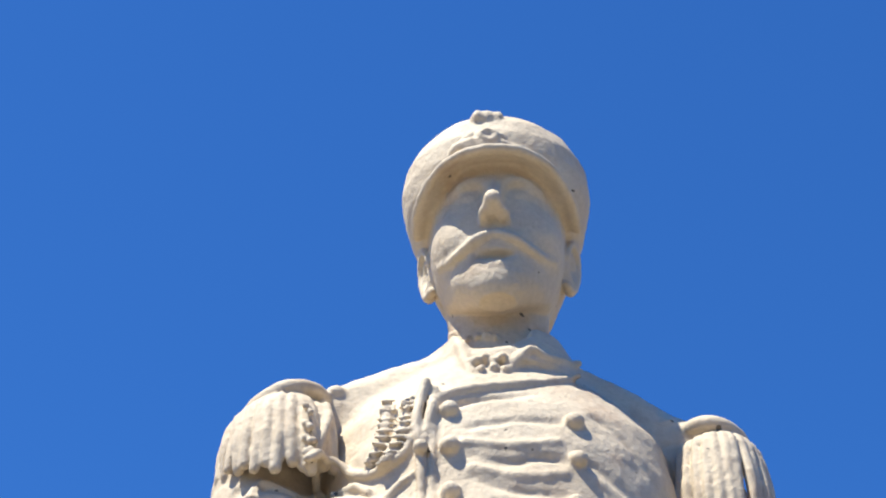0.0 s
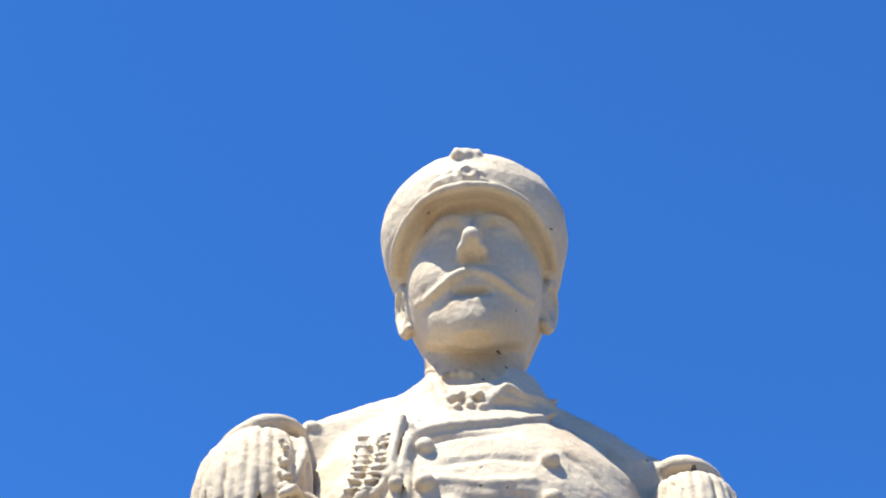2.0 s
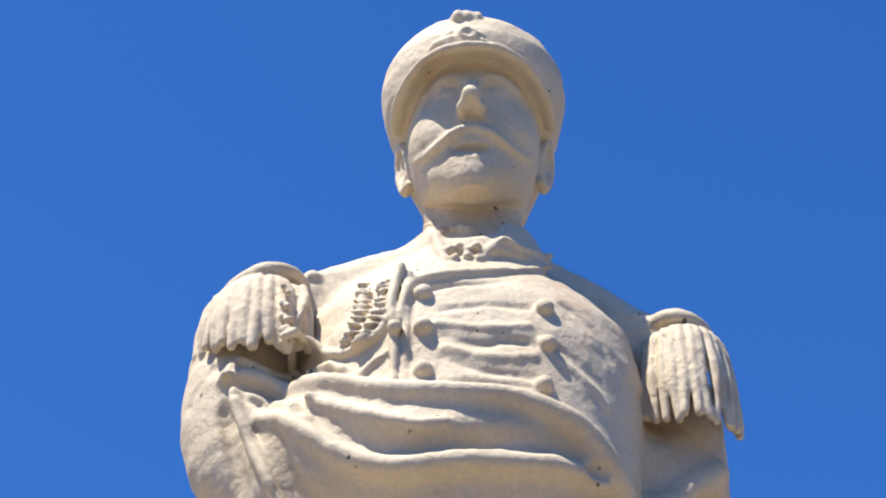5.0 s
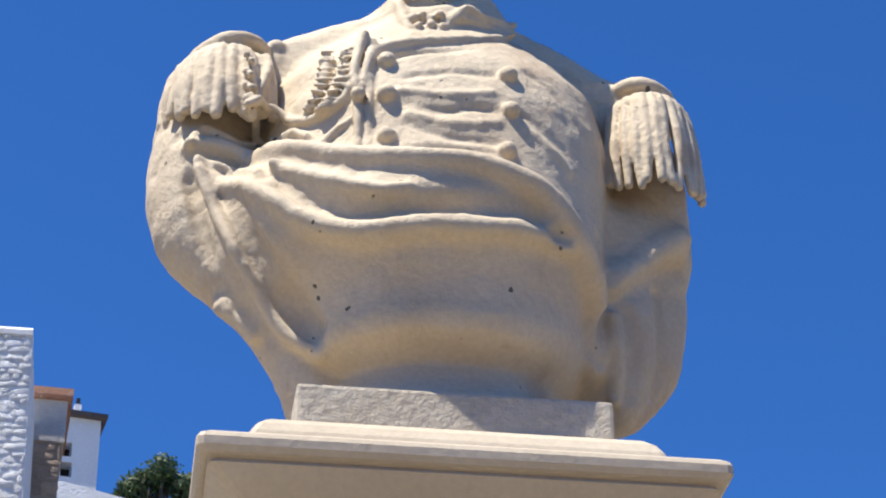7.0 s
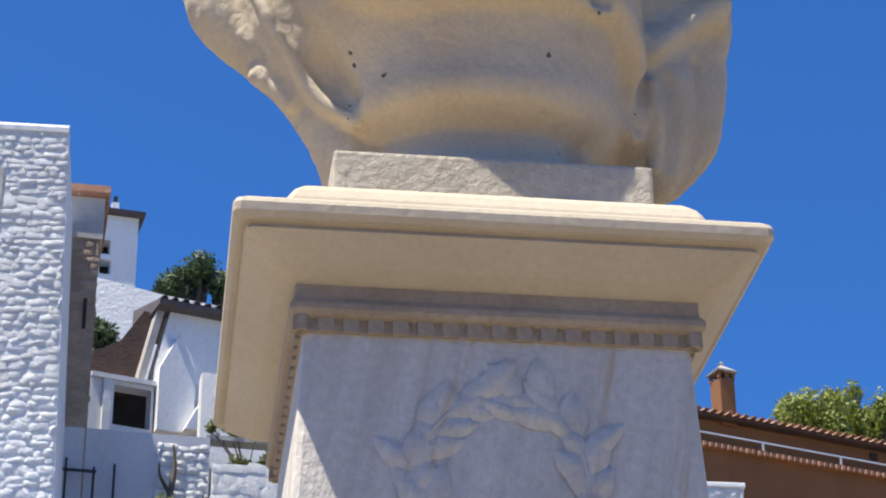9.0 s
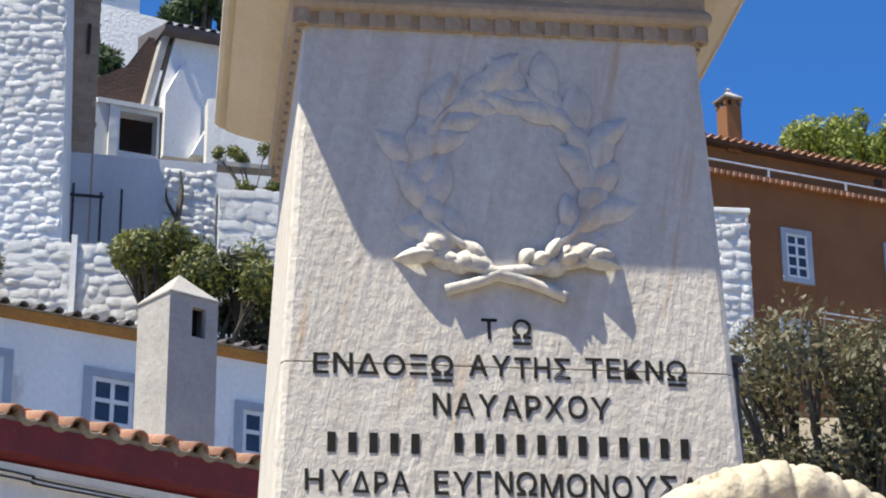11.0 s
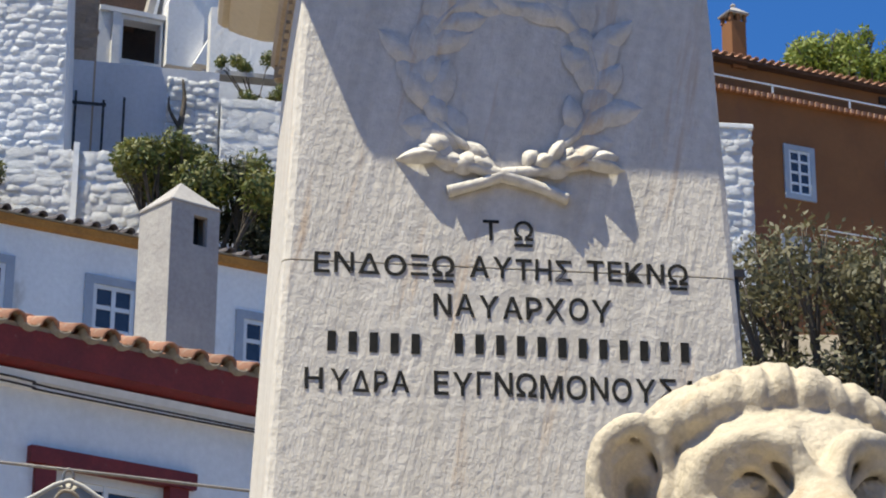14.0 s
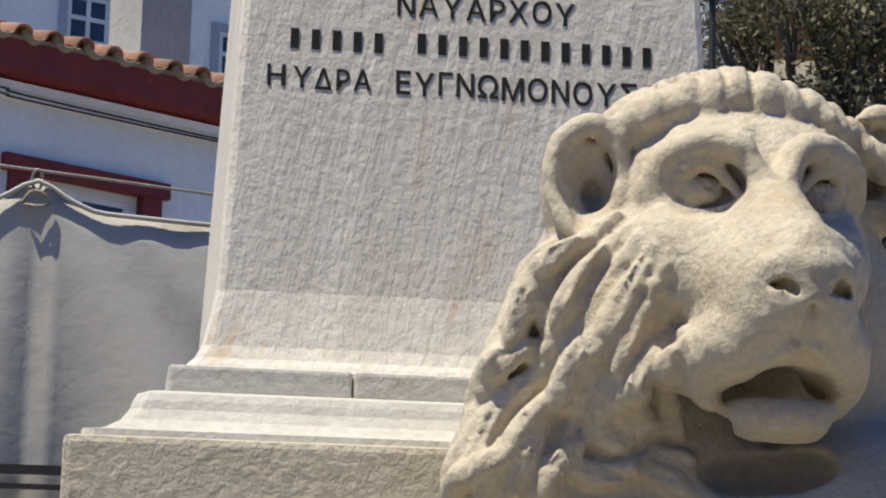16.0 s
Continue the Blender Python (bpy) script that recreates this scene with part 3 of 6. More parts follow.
def laurel(bm, x, z, angle, length, width, lift):
    """One pointed leaf, seen with its tip at the given angle in the face."""
    d = Vector((math.cos(angle), 0, math.sin(angle)))
    s = Vector((-math.sin(angle), 0, math.cos(angle)))
    rows = []
    for k in range(6):
        u = k / 5
        w = width * math.sin(math.pi * min(1, u * 0.92 + 0.08)) ** 0.8
        c = on_face(x, z) + d * length * u
        h = lift * math.sin(math.pi * (0.15 + 0.8 * u))
        rows.append([bm.verts.new(c + s * w * e + Vector((0, -h * (1 - 0.55 * abs(e)) + 0.004, 0))) for e in (-1, -0.5, 0, 0.5, 1)])
    for a, b in zip(rows, rows[1:]):
        for k in range(4):
            bm.faces.new((a[k], a[k + 1], b[k + 1], b[k]))


WC, WR = (0.0, 3.165), (0.155, 0.165)
wreath_bm = bmesh.new()
for side in (-1, 1):
    tube(wreath_bm, [on_face(WC[0] + side * WR[0] * math.sin(a), WC[1] - WR[1] * math.cos(a), 0.003) for a in (radians(k) for k in range(28, 176, 20))], [0.009, 0.007, 0.004], 6, 3)
for pts in (((-0.112, 2.935), (-0.05, 2.955), (-0.01, 2.972), (0.08, 2.985), (0.15, 3.0)), ((0.10, 2.93), (0.05, 2.95), (-0.01, 2.968), (-0.08, 2.985), (-0.15, 3.0))):
    tube(wreath_bm, [on_face(x, z, 0.010) for x, z in pts], [0.011, 0.010, 0.013, 0.009, 0.006], 8, 4)
wreath = part("wreath", wreath_bm, SHAFT, monument, "laurel wreath carved in low relief", True)


def leaf(*row):
    bm = bmesh.new()
    laurel(bm, *row)
    part("leaf", bm, SHAFT, wreath, smooth=True)


for side in (-1, 1):
    for k in range(10):
        a = radians(34 + k * 14.5)
        x, z = WC[0] + side * WR[0] * math.sin(a), WC[1] - WR[1] * math.cos(a)
        along = math.atan2(math.sin(a), side * math.cos(a))
        for turn in ((-0.55, 0.45), (0.7, -0.15), (-0.9, 0.15))[k % 3]:
            leaf(x, z, along + turn + rnd.uniform(-0.2, 0.2), rnd.uniform(0.075, 0.115), rnd.uniform(0.019, 0.028), 0.011 + 0.007 * rnd.random())
    for k in range(9):
        u = k / 8
        leaf(WC[0] + side * (0.025 + 0.105 * u), 2.978 + 0.022 * u + rnd.uniform(0, 0.012), radians(90 - side * (62 - rnd.uniform(-30, 45))), rnd.uniform(0.04, 0.07), rnd.uniform(0.012, 0.022), rnd.uniform(0.02, 0.045))
    leaf(WC[0] + side * 0.12, 3.005, radians(90 - side * 98), 0.085, 0.016, 0.035)

# inscription
TILT = Matrix.Rotation(math.atan(-TAPER), 4, "X")


def glyph(char):
    """One capital of the built-in font as a thickened flat mesh."""
    cu = bpy.data.curves.new("letter", "FONT")
    cu.body, cu.size, cu.extrude, cu.bevel_depth, cu.bevel_resolution = char, 1.0, 0.002, 0.016, 0
    ob = bpy.data.objects.new("letter", cu)
    scene.collection.objects.link(ob)
    bpy.context.view_layer.update()
    me = bpy.data.meshes.new_from_object(ob.evaluated_get(bpy.context.evaluated_depsgraph_get()))
    bpy.data.objects.remove(ob)
    return me


def letters(text, x0, x1, z0, z1):
    """A painted word between x0 and x1, cap height z0 to z1, each letter a part."""
    shapes = [glyph(c) for c in text]
    spans = [(min(v.co.x for v in m.vertices), max(v.co.x for v in m.vertices)) for m in shapes]
    gap = 0.13
    total = sum(b - a for a, b in spans) + gap * (len(text) - 1)
    sx, sz = (x1 - x0) / total, (z1 - z0) / 0.72
    at = 0.0
    for m, (a, b) in zip(shapes, spans):
        up = random.Random(len(bpy.data.objects)).uniform(-0.0015, 0.0015)
        for v in m.vertices:
            x = (v.co.x - a + at) * sx + x0
            z = z0 + v.co.y * sz + up
            x += 0.0014 * noise.noise(Vector((x * 70, z * 70, 1)))
            v.co = (x, -face(z) - 0.0008 - v.co.z * 0.05, z)
        at += b - a + gap
        m.materials.clear()
        m.materials.append(PAINT)
        o = new("letter", m)
        o.parent = monument


def strokes(rows, name="letter_underline"):
    bm = bmesh.new()
    for x0, x1, z0, z1 in rows:
        zc = (z0 + z1) / 2
        box(x0, x1, -face(zc) - 0.002, -face(zc) + 0.004, z0, z1, bm=bm)
    return part(name, bm, PAINT, monument)


letters("Τ", -0.051, -0.022, 2.852, 2.888)
letters("Ω", 0.004, 0.037, 2.853, 2.887)
letters("ΕΝΔΟΞΩ", -0.340, -0.100, 2.781, 2.817)
letters("ΑΥΤΗΣ", -0.073, 0.103, 2.782, 2.819)
letters("ΤΕΚΝΩ", 0.130, 0.307, 2.785, 2.821)
letters("ΝΑΥΑΡΧΟΥ", -0.136, 0.171, 2.711, 2.750)
letters("Η", -0.352, -0.322, 2.572, 2.608)
letters("ΥΔΡΑ", -0.309, -0.177, 2.571, 2.607)
letters("ΕΥΓΝΩΜΟΝΟΥΣΑ", -0.135, 0.320, 2.571, 2.611)
for row in ((0.004, 0.036, 2.842, 2.847), (-0.136, -0.102, 2.770, 2.775), (0.274, 0.305, 2.775, 2.780)):
    strokes([row])
# a personal name: plain bars in place of its letters
for x0, n, z in ((-0.319, 5, 2.640), (-0.104, 12, 2.644)):
    for k in range(n):
        strokes([(x0 + 0.0354 * k + 0.004, x0 + 0.0354 * k + 0.018, z, z + 0.035)], "inscription_bar")

# ---- the bust ----
clay = Clay((-0.68, -0.46, 3.80), (0.66, 0.30, 5.70), 0.0055)
# trunk, from the flared socle up to the shoulders
clay.stack([(0.0, -0.05, 3.83, 0.296, 0.302, 0.2), (0.0, -0.05, 3.86, 0.268, 0.278, 0.2), (0.0, -0.05, 3.90, 0.250, 0.252, 0.2), (0.01, -0.06, 3.955, 0.246, 0.228, 0.22), (0.0, -0.07, 3.972, 0.278, 0.280, 0.23), (0.0, -0.07, 4.01, 0.300, 0.302, 0.23), (0.0, -0.07, 4.10, 0.32, 0.30, 0.24), (0.0, -0.07, 4.25, 0.35, 0.315, 0.26),
            (0.0, -0.06, 4.42, 0.375, 0.32, 0.26), (0.0, -0.05, 4.58, 0.385, 0.305, 0.26), (0.0, -0.04, 4.70, 0.375, 0.275, 0.24), (0.0, -0.02, 4.80, 0.31, 0.235, 0.2), (0.01, -0.01, 4.88, 0.225, 0.19, 0.16), (0.02, -0.01, 4.93, 0.17, 0.16, 0.13)])
for s, low in ((-1, 4.755), (1, 4.735)):
    clay.limb([(0.01 + s * 0.10, -0.02, 4.965), (0.01 + s * 0.23, -0.03, 4.885), (s * 0.43, -0.04, low)], [0.055, 0.074, 0.090], 0.05)
# standing collar, open at the throat, and the neck
clay.stack([(0.025, -0.02, 4.88, 0.195, 0.205, 0.15), (0.022, -0.02, 4.95, 0.176, 0.192, 0.15), (0.02, -0.02, 5.005, 0.158, 0.165, 0.14)], 2.0, 0.03)
clay.egg((-0.02, -0.20, 5.01), (0.09, 0.12, 0.085), k=0.02, cut=True)
clay.stack([(0.02, -0.02, 4.90, 0.122, 0.120, 0.12), (0.02, -0.02, 5.08, 0.117, 0.106, 0.12), (0.02, -0.02, 5.22, 0.120, 0.10, 0.13)], 2.0, 0.02)
# upper arms
clay.limb([(-0.47, -0.03, 4.74), (-0.505, -0.05, 4.60), (-0.505, -0.06, 4.44)], [0.10, 0.115, 0.115], 0.05)
clay.limb([(0.44, -0.02, 4.74), (0.47, -0.02, 4.58), (0.475, -0.03, 4.40)], [0.095, 0.114, 0.108], 0.05)
# cloak: the hanging side, its front and the part held over the other arm
clay.limb([(-0.505, -0.055, 4.50), (-0.50, -0.08, 4.35), (-0.44, -0.11, 4.245), (-0.36, -0.13, 4.13), (-0.29, -0.14, 4.0), (-0.245, -0.14, 3.87)], [0.118, 0.110, 0.090, 0.072, 0.064, 0.064], 0.03)
clay.egg((-0.29, -0.14, 4.31), (0.19, 0.19, 0.20), (0, 25, 0), 0.06)
clay.egg((-0.05, -0.12, 4.255), (0.37, 0.308, 0.20), k=0.08)
clay.limb([(0.50, 0.01, 4.42), (0.495, 0.0, 4.25), (0.47, 0.0, 4.12), (0.42, -0.01, 4.02)], [0.07, 0.075, 0.075, 0.05], 0.05)
clay.limb([(0.40, -0.06, 4.40), (0.41, -0.06, 4.2), (0.39, -0.07, 3.99)], [0.085, 0.08, 0.045], 0.05)
clay.egg((0.36, -0.03, 4.15), (0.11, 0.14, 0.20), k=0.05)
# epaulettes: a ribbed pad with bullion fringe
rnd = random.Random(4)
for cx, cz, rx, s, first, last, count, fat in ((-0.465, 4.790, 0.086, -1, 312, 140, 18, 0.0145), (0.480, 4.750, 0.072, 1, 215, 352, 14, 0.0115)):
    clay.egg((cx, -0.06, cz), (rx, 0.118, 0.030), (0, s * 14, 0), 0.012)
    clay.limb([(cx + rx * math.cos(a), -0.06 + 0.118 * math.sin(a), cz + 0.012 - s * 0.022 * math.cos(a)) for a in (radians(k) for k in range(0, 361, 24))], 0.019, 0.008)
    clay.limb([(cx - s * 0.06, -0.07, cz + 0.02), (cx - s * 0.15, -0.06, cz + 0.070), (cx - s * 0.24, -0.05, cz + 0.110)], [0.030, 0.024, 0.020], 0.02)
    clay.egg((cx - s * 0.105, -0.10, cz + 0.055), (0.024, 0.024, 0.020), k=0.006)
    for k in range(count):
        a = radians(first + (last - first) * (k + rnd.uniform(-0.15, 0.15)) / (count - 1))
        c, n = math.cos(a), math.sin(a)
        drop = (0.165 if s < 0 else 0.225) + 0.06 * max(0, -n) + rnd.uniform(-0.012, 0.012)
        w = rnd.uniform(-0.005, 0.005)
        clay.limb([(cx + rx * 0.95 * c, -0.06 + 0.120 * n, cz - 0.012), (cx + (rx + 0.034) * c, -0.06 + 0.150 * n, cz - 0.05), (cx + (rx + 0.048) * c + w, -0.06 + 0.172 * n, cz - drop * 0.62), (cx + (rx + 0.052) * c - w, -0.06 + 0.176 * n, cz - drop)],
                  [fat * 0.75, fat, fat * 1.1, fat * 0.9], 0.003)


def knob(x, z, r, k, lift):
    """A button or bead pressed on the front of the clay."""
    y = clay.front(x, z)
    if y is not None:
        clay.egg((x, y - lift, z), (r, r, r), k=k)


# cloak: the roll across the chest, its folds and hem
clay.crease([(-0.546, 4.497), (-0.477, 4.506), (-0.372, 4.451), (-0.215, 4.376), (-0.08, 4.352), (0.013, 4.351), (0.097, 4.335), (0.183, 4.299), (0.244, 4.242), (0.287, 4.19), (0.316, 4.129), (0.315, 4.036)], [0.014, 0.018, 0.02, 0.024, 0.03, 0.034, 0.032], 0.03, 0.012)
clay.crease([(-0.39, 4.368), (-0.333, 4.273), (-0.26, 4.226), (-0.149, 4.203), (-0.049, 4.222), (0.08, 4.243), (0.167, 4.245)], [0.008, 0.02, 0.022, 0.018, 0.008], 0.045, -0.003, True)
clay.crease([(-0.528, 4.444), (-0.417, 4.331), (-0.326, 4.238), (-0.225, 4.182), (-0.104, 4.184), (0.033, 4.188), (0.155, 4.199), (0.227, 4.196)], [0.01, 0.016, 0.02, 0.018, 0.012], 0.04, 0.014)
clay.crease([(-0.373, 4.383), (-0.273, 4.311), (-0.173, 4.265), (-0.106, 4.269)], [0.008, 0.012, 0.006], 0.03, 0.01)
clay.crease([(-0.523, 4.453), (-0.439, 4.423), (-0.373, 4.324)], [0.008, 0.008], 0.02, 0.006)
clay.crease([(-0.556, 4.494), (-0.534, 4.387), (-0.501, 4.257), (-0.458, 4.144)], [0.006, 0.016, 0.016, 0.01], 0.016, -0.003, True)
clay.crease([(-0.521, 4.424), (-0.469, 4.281), (-0.425, 4.19), (-0.374, 4.104), (-0.319, 4.026), (-0.256, 3.984)], [0.01, 0.019, 0.019, 0.016], 0.016, 0.012)
clay.crease([(-0.482, 4.41), (-0.4, 4.2), (-0.323, 4.099), (-0.265, 4.033)], [0.008, 0.024, 0.024, 0.014], 0.03, -0.003, True)
clay.crease([(-0.455, 4.128), (-0.421, 4.097), (-0.386, 4.053)], [0.02, 0.016], 0.02, 0.004)
clay.crease([(-0.622, 4.457), (-0.605, 4.5), (-0.565, 4.543)], [0.006, 0.009, 0.006], 0.012, 0.0, True)
clay.crease([(-0.543, 4.498), (-0.515, 4.552), (-0.452, 4.527), (-0.407, 4.542)], [0.01, 0.014, 0.01], 0.012, 0.006)
# cloak over the other arm
clay.crease([(0.328, 4.295), (0.354, 4.226), (0.347, 4.117), (0.34, 4.027)], [0.012, 0.026, 0.026, 0.018], 0.02, -0.003, True)
clay.crease([(0.357, 4.219), (0.431, 4.296), (0.493, 4.354), (0.543, 4.395)], [0.02, 0.028, 0.026, 0.02], 0.04, 0.004)
clay.crease([(0.375, 4.186), (0.464, 4.261), (0.537, 4.331)], [0.008, 0.016, 0.012], 0.03, -0.003, True)
clay.crease([(0.399, 4.167), (0.416, 4.081), (0.399, 3.988)], [0.008, 0.02, 0.012], 0.03, -0.003, True)
clay.crease([(0.479, 4.251), (0.491, 4.124), (0.472, 4.024)], [0.006, 0.012, 0.008], 0.03, -0.003, True)
clay.crease([(0.367, 4.147), (0.374, 4.05), (0.369, 3.974)], [0.012, 0.014, 0.01], 0.02, 0.006)
clay.crease([(0.206, 4.21), (0.23, 4.206)], [0.014, 0.014], 0.02, -0.003, True)
# coat: yoke edge, placket, wrinkles and buttons
clay.crease([(-0.167, 4.678), (-0.15, 4.715), (-0.087, 4.743), (0.042, 4.783), (0.163, 4.847)], [0.01, 0.013, 0.014, 0.012, 0.008], 0.01, 0.004)
clay.crease([(-0.137, 4.682), (-0.09, 4.703), (0.037, 4.74), (0.156, 4.802)], [0.006, 0.011, 0.011, 0.006], 0.008, -0.003, True)
clay.crease([(-0.166, 4.682), (-0.174, 4.562), (-0.179, 4.411)], [0.008, 0.008], 0.006, 0.002)
clay.crease([(-0.103, 4.535), (-0.013, 4.514), (0.091, 4.545)], [0.0032999999999999995, 0.006599999999999999, 0.0032999999999999995], 0.018, 0.0, True)
clay.crease([(-0.098, 4.469), (-0.005, 4.436), (0.091, 4.437)], [0.0036, 0.0072, 0.0036], 0.018, 0.0, True)
clay.crease([(-0.095, 4.613), (0.004, 4.64), (0.091, 4.642)], [0.0024, 0.0048, 0.0024], 0.018, 0.0, True)
clay.crease([(0.147, 4.534), (0.209, 4.493), (0.274, 4.445)], [0.0036, 0.0072, 0.0036], 0.018, 0.0, True)
clay.crease([(0.029, 4.535), (0.096, 4.528)], [0.0036, 0.0072, 0.0036], 0.018, 0.0, True)
clay.crease([(-0.1, 4.396), (-0.007, 4.396), (0.078, 4.406)], [0.0024, 0.0048, 0.0024], 0.018, 0.0, True)
clay.crease([(0.171, 4.678), (0.233, 4.631), (0.282, 4.552)], [0.0024, 0.0048, 0.0024], 0.018, 0.0, True)
clay.crease([(-0.108, 4.569), (-0.012, 4.562), (0.086, 4.582)], [0.003, 0.006, 0.003], 0.018, -0.002)
clay.crease([(-0.097, 4.499), (-0.003, 4.478), (0.095, 4.493)], [0.003, 0.006, 0.003], 0.018, -0.002)
clay.crease([(0.145, 4.501), (0.219, 4.446), (0.257, 4.41)], [0.003, 0.006, 0.003], 0.018, -0.002)
knob(-0.135, 4.668, 0.0205, 0.004, 0.004)
knob(-0.139, 4.556, 0.0205, 0.004, 0.004)
knob(-0.141, 4.432, 0.0205, 0.004, 0.004)
knob(0.127, 4.648, 0.0205, 0.004, 0.004)
knob(0.127, 4.536, 0.0205, 0.004, 0.004)
knob(0.111, 4.412, 0.0205, 0.004, 0.004)
knob(-0.061, 4.876, 0.012, 0.004, 0.004)
knob(-0.041, 4.887, 0.01, 0.004, 0.004)
knob(-0.025, 4.874, 0.012, 0.004, 0.004)
knob(-0.004, 4.883, 0.01, 0.004, 0.004)
knob(0.011, 4.871, 0.011, 0.004, 0.004)
knob(-0.053, 4.841, 0.01, 0.004, 0.004)
knob(-0.024, 4.852, 0.012, 0.004, 0.004)
knob(0.0, 4.846, 0.01, 0.004, 0.004)
knob(-0.062, 5.017, 0.01, 0.004, 0.004)
knob(-0.044, 5.015, 0.01, 0.004, 0.004)
knob(-0.023, 5.012, 0.011, 0.004, 0.004)
knob(-0.006, 5.003, 0.009, 0.004, 0.004)
# turned-down collar points
clay.crease([(0.008, 4.845), (0.057, 4.912), (0.105, 4.898), (0.178, 4.93)], [0.008, 0.01, 0.01, 0.008], 0.012, 0.004)
clay.crease([(-0.095, 5.051), (-0.086, 4.904), (-0.067, 4.8)], [0.01, 0.01, 0.008], 0.015, 0.003)
# braided cords on the breast
clay.crease([(-0.428, 4.711), (-0.42, 4.609), (-0.416, 4.548)], [0.011, 0.012, 0.011], 0.006, 0.006)
knob(-0.433, 4.703, 0.0085, 0.002, 0.012)
knob(-0.423, 4.686, 0.0085, 0.002, 0.012)
knob(-0.432, 4.657, 0.0085, 0.002, 0.012)
knob(-0.422, 4.644, 0.0085, 0.002, 0.012)
knob(-0.43, 4.62, 0.0085, 0.002, 0.012)
knob(-0.42, 4.607, 0.0085, 0.002, 0.012)
knob(-0.429, 4.582, 0.0085, 0.002, 0.012)
knob(-0.419, 4.568, 0.0085, 0.002, 0.012)
knob(-0.427, 4.554, 0.0085, 0.002, 0.012)
knob(-0.412, 4.613, 0.0085, 0.002, 0.012)
knob(-0.42, 4.586, 0.0085, 0.002, 0.012)
knob(-0.41, 4.572, 0.0085, 0.002, 0.012)
clay.crease([(-0.393, 4.798), (-0.381, 4.706), (-0.406, 4.585), (-0.368, 4.542)], [0.011, 0.011, 0.009, 0.009], 0.005, 0.004)
clay.crease([(-0.429, 4.558), (-0.369, 4.588), (-0.303, 4.52), (-0.236, 4.546), (-0.206, 4.625), (-0.187, 4.734)], [0.009, 0.01, 0.01, 0.009], 0.004, 0.006)
clay.crease([(-0.182, 4.749), (-0.205, 4.64), (-0.199, 4.545), (-0.199, 4.412)], [0.011, 0.011, 0.01, 0.01], 0.004, 0.006)
clay.crease([(-0.163, 4.732), (-0.182, 4.622), (-0.195, 4.549)], [0.01, 0.01, 0.008], 0.004, 0.006)
clay.crease([(-0.368, 4.522), (-0.325, 4.5), (-0.282, 4.439)], [0.008, 0.01, 0.008], 0.006, 0.005)
clay.crease([(-0.268, 4.439), (-0.245, 4.469), (-0.213, 4.495)], [0.008, 0.01, 0.006], 0.006, 0.004)
knob(-0.2, 4.548, 0.017, 0.003, 0.006)
clay.crease([(-0.259, 4.713), (-0.27, 4.614), (-0.301, 4.541)], [0.012, 0.017, 0.01], 0.008, 0.004)
clay.crease([(-0.272, 4.711), (-0.246, 4.715)], [0.0045, 0.0045], 0.003, 0.006)
clay.crease([(-0.275, 4.693), (-0.247, 4.699)], [0.0045, 0.0045], 0.003, 0.006)
clay.crease([(-0.277, 4.683), (-0.246, 4.687)], [0.0045, 0.0045], 0.003, 0.006)
clay.crease([(-0.28, 4.653), (-0.247, 4.659)], [0.0045, 0.0045], 0.003, 0.006)
clay.crease([(-0.283, 4.639), (-0.248, 4.643)], [0.0045, 0.0045], 0.003, 0.006)
clay.crease([(-0.286, 4.614), (-0.254, 4.619)], [0.0045, 0.0045], 0.003, 0.006)
clay.crease([(-0.289, 4.6), (-0.26, 4.601)], [0.0045, 0.0045], 0.003, 0.006)
clay.crease([(-0.294, 4.585), (-0.267, 4.583)], [0.0045, 0.0045], 0.003, 0.006)
clay.crease([(-0.302, 4.561), (-0.277, 4.565)], [0.0045, 0.0045], 0.003, 0.006)
clay.crease([(-0.307, 4.55), (-0.284, 4.551)], [0.0045, 0.0045], 0.003, 0.006)
clay.crease([(-0.311, 4.541), (-0.292, 4.539)], [0.0045, 0.0045], 0.003, 0.006)
clay.crease([(-0.22, 4.705), (-0.233, 4.607), (-0.276, 4.525)], [0.012, 0.017, 0.01], 0.008, 0.004)
clay.crease([(-0.233, 4.696), (-0.207, 4.709)], [0.0045, 0.0045], 0.003, 0.006)
clay.crease([(-0.235, 4.687), (-0.207, 4.696)], [0.0045, 0.0045], 0.003, 0.006)
clay.crease([(-0.238, 4.673), (-0.207, 4.68)], [0.0045, 0.0045], 0.003, 0.006)
clay.crease([(-0.242, 4.643), (-0.209, 4.651)], [0.0045, 0.0045], 0.003, 0.006)
clay.crease([(-0.245, 4.628), (-0.21, 4.636)], [0.0045, 0.0045], 0.003, 0.006)
clay.crease([(-0.25, 4.602), (-0.217, 4.611)], [0.0045, 0.0045], 0.003, 0.006)
clay.crease([(-0.254, 4.587), (-0.225, 4.591)], [0.0045, 0.0045], 0.003, 0.006)
clay.crease([(-0.261, 4.57), (-0.234, 4.575)], [0.0045, 0.0045], 0.003, 0.006)
clay.crease([(-0.272, 4.55), (-0.248, 4.553)], [0.0045, 0.0045], 0.003, 0.006)
clay.crease([(-0.279, 4.534), (-0.256, 4.543)], [0.0045, 0.0045], 0.003, 0.006)
clay.crease([(-0.286, 4.524), (-0.265, 4.53)], [0.0045, 0.0045], 0.003, 0.006)
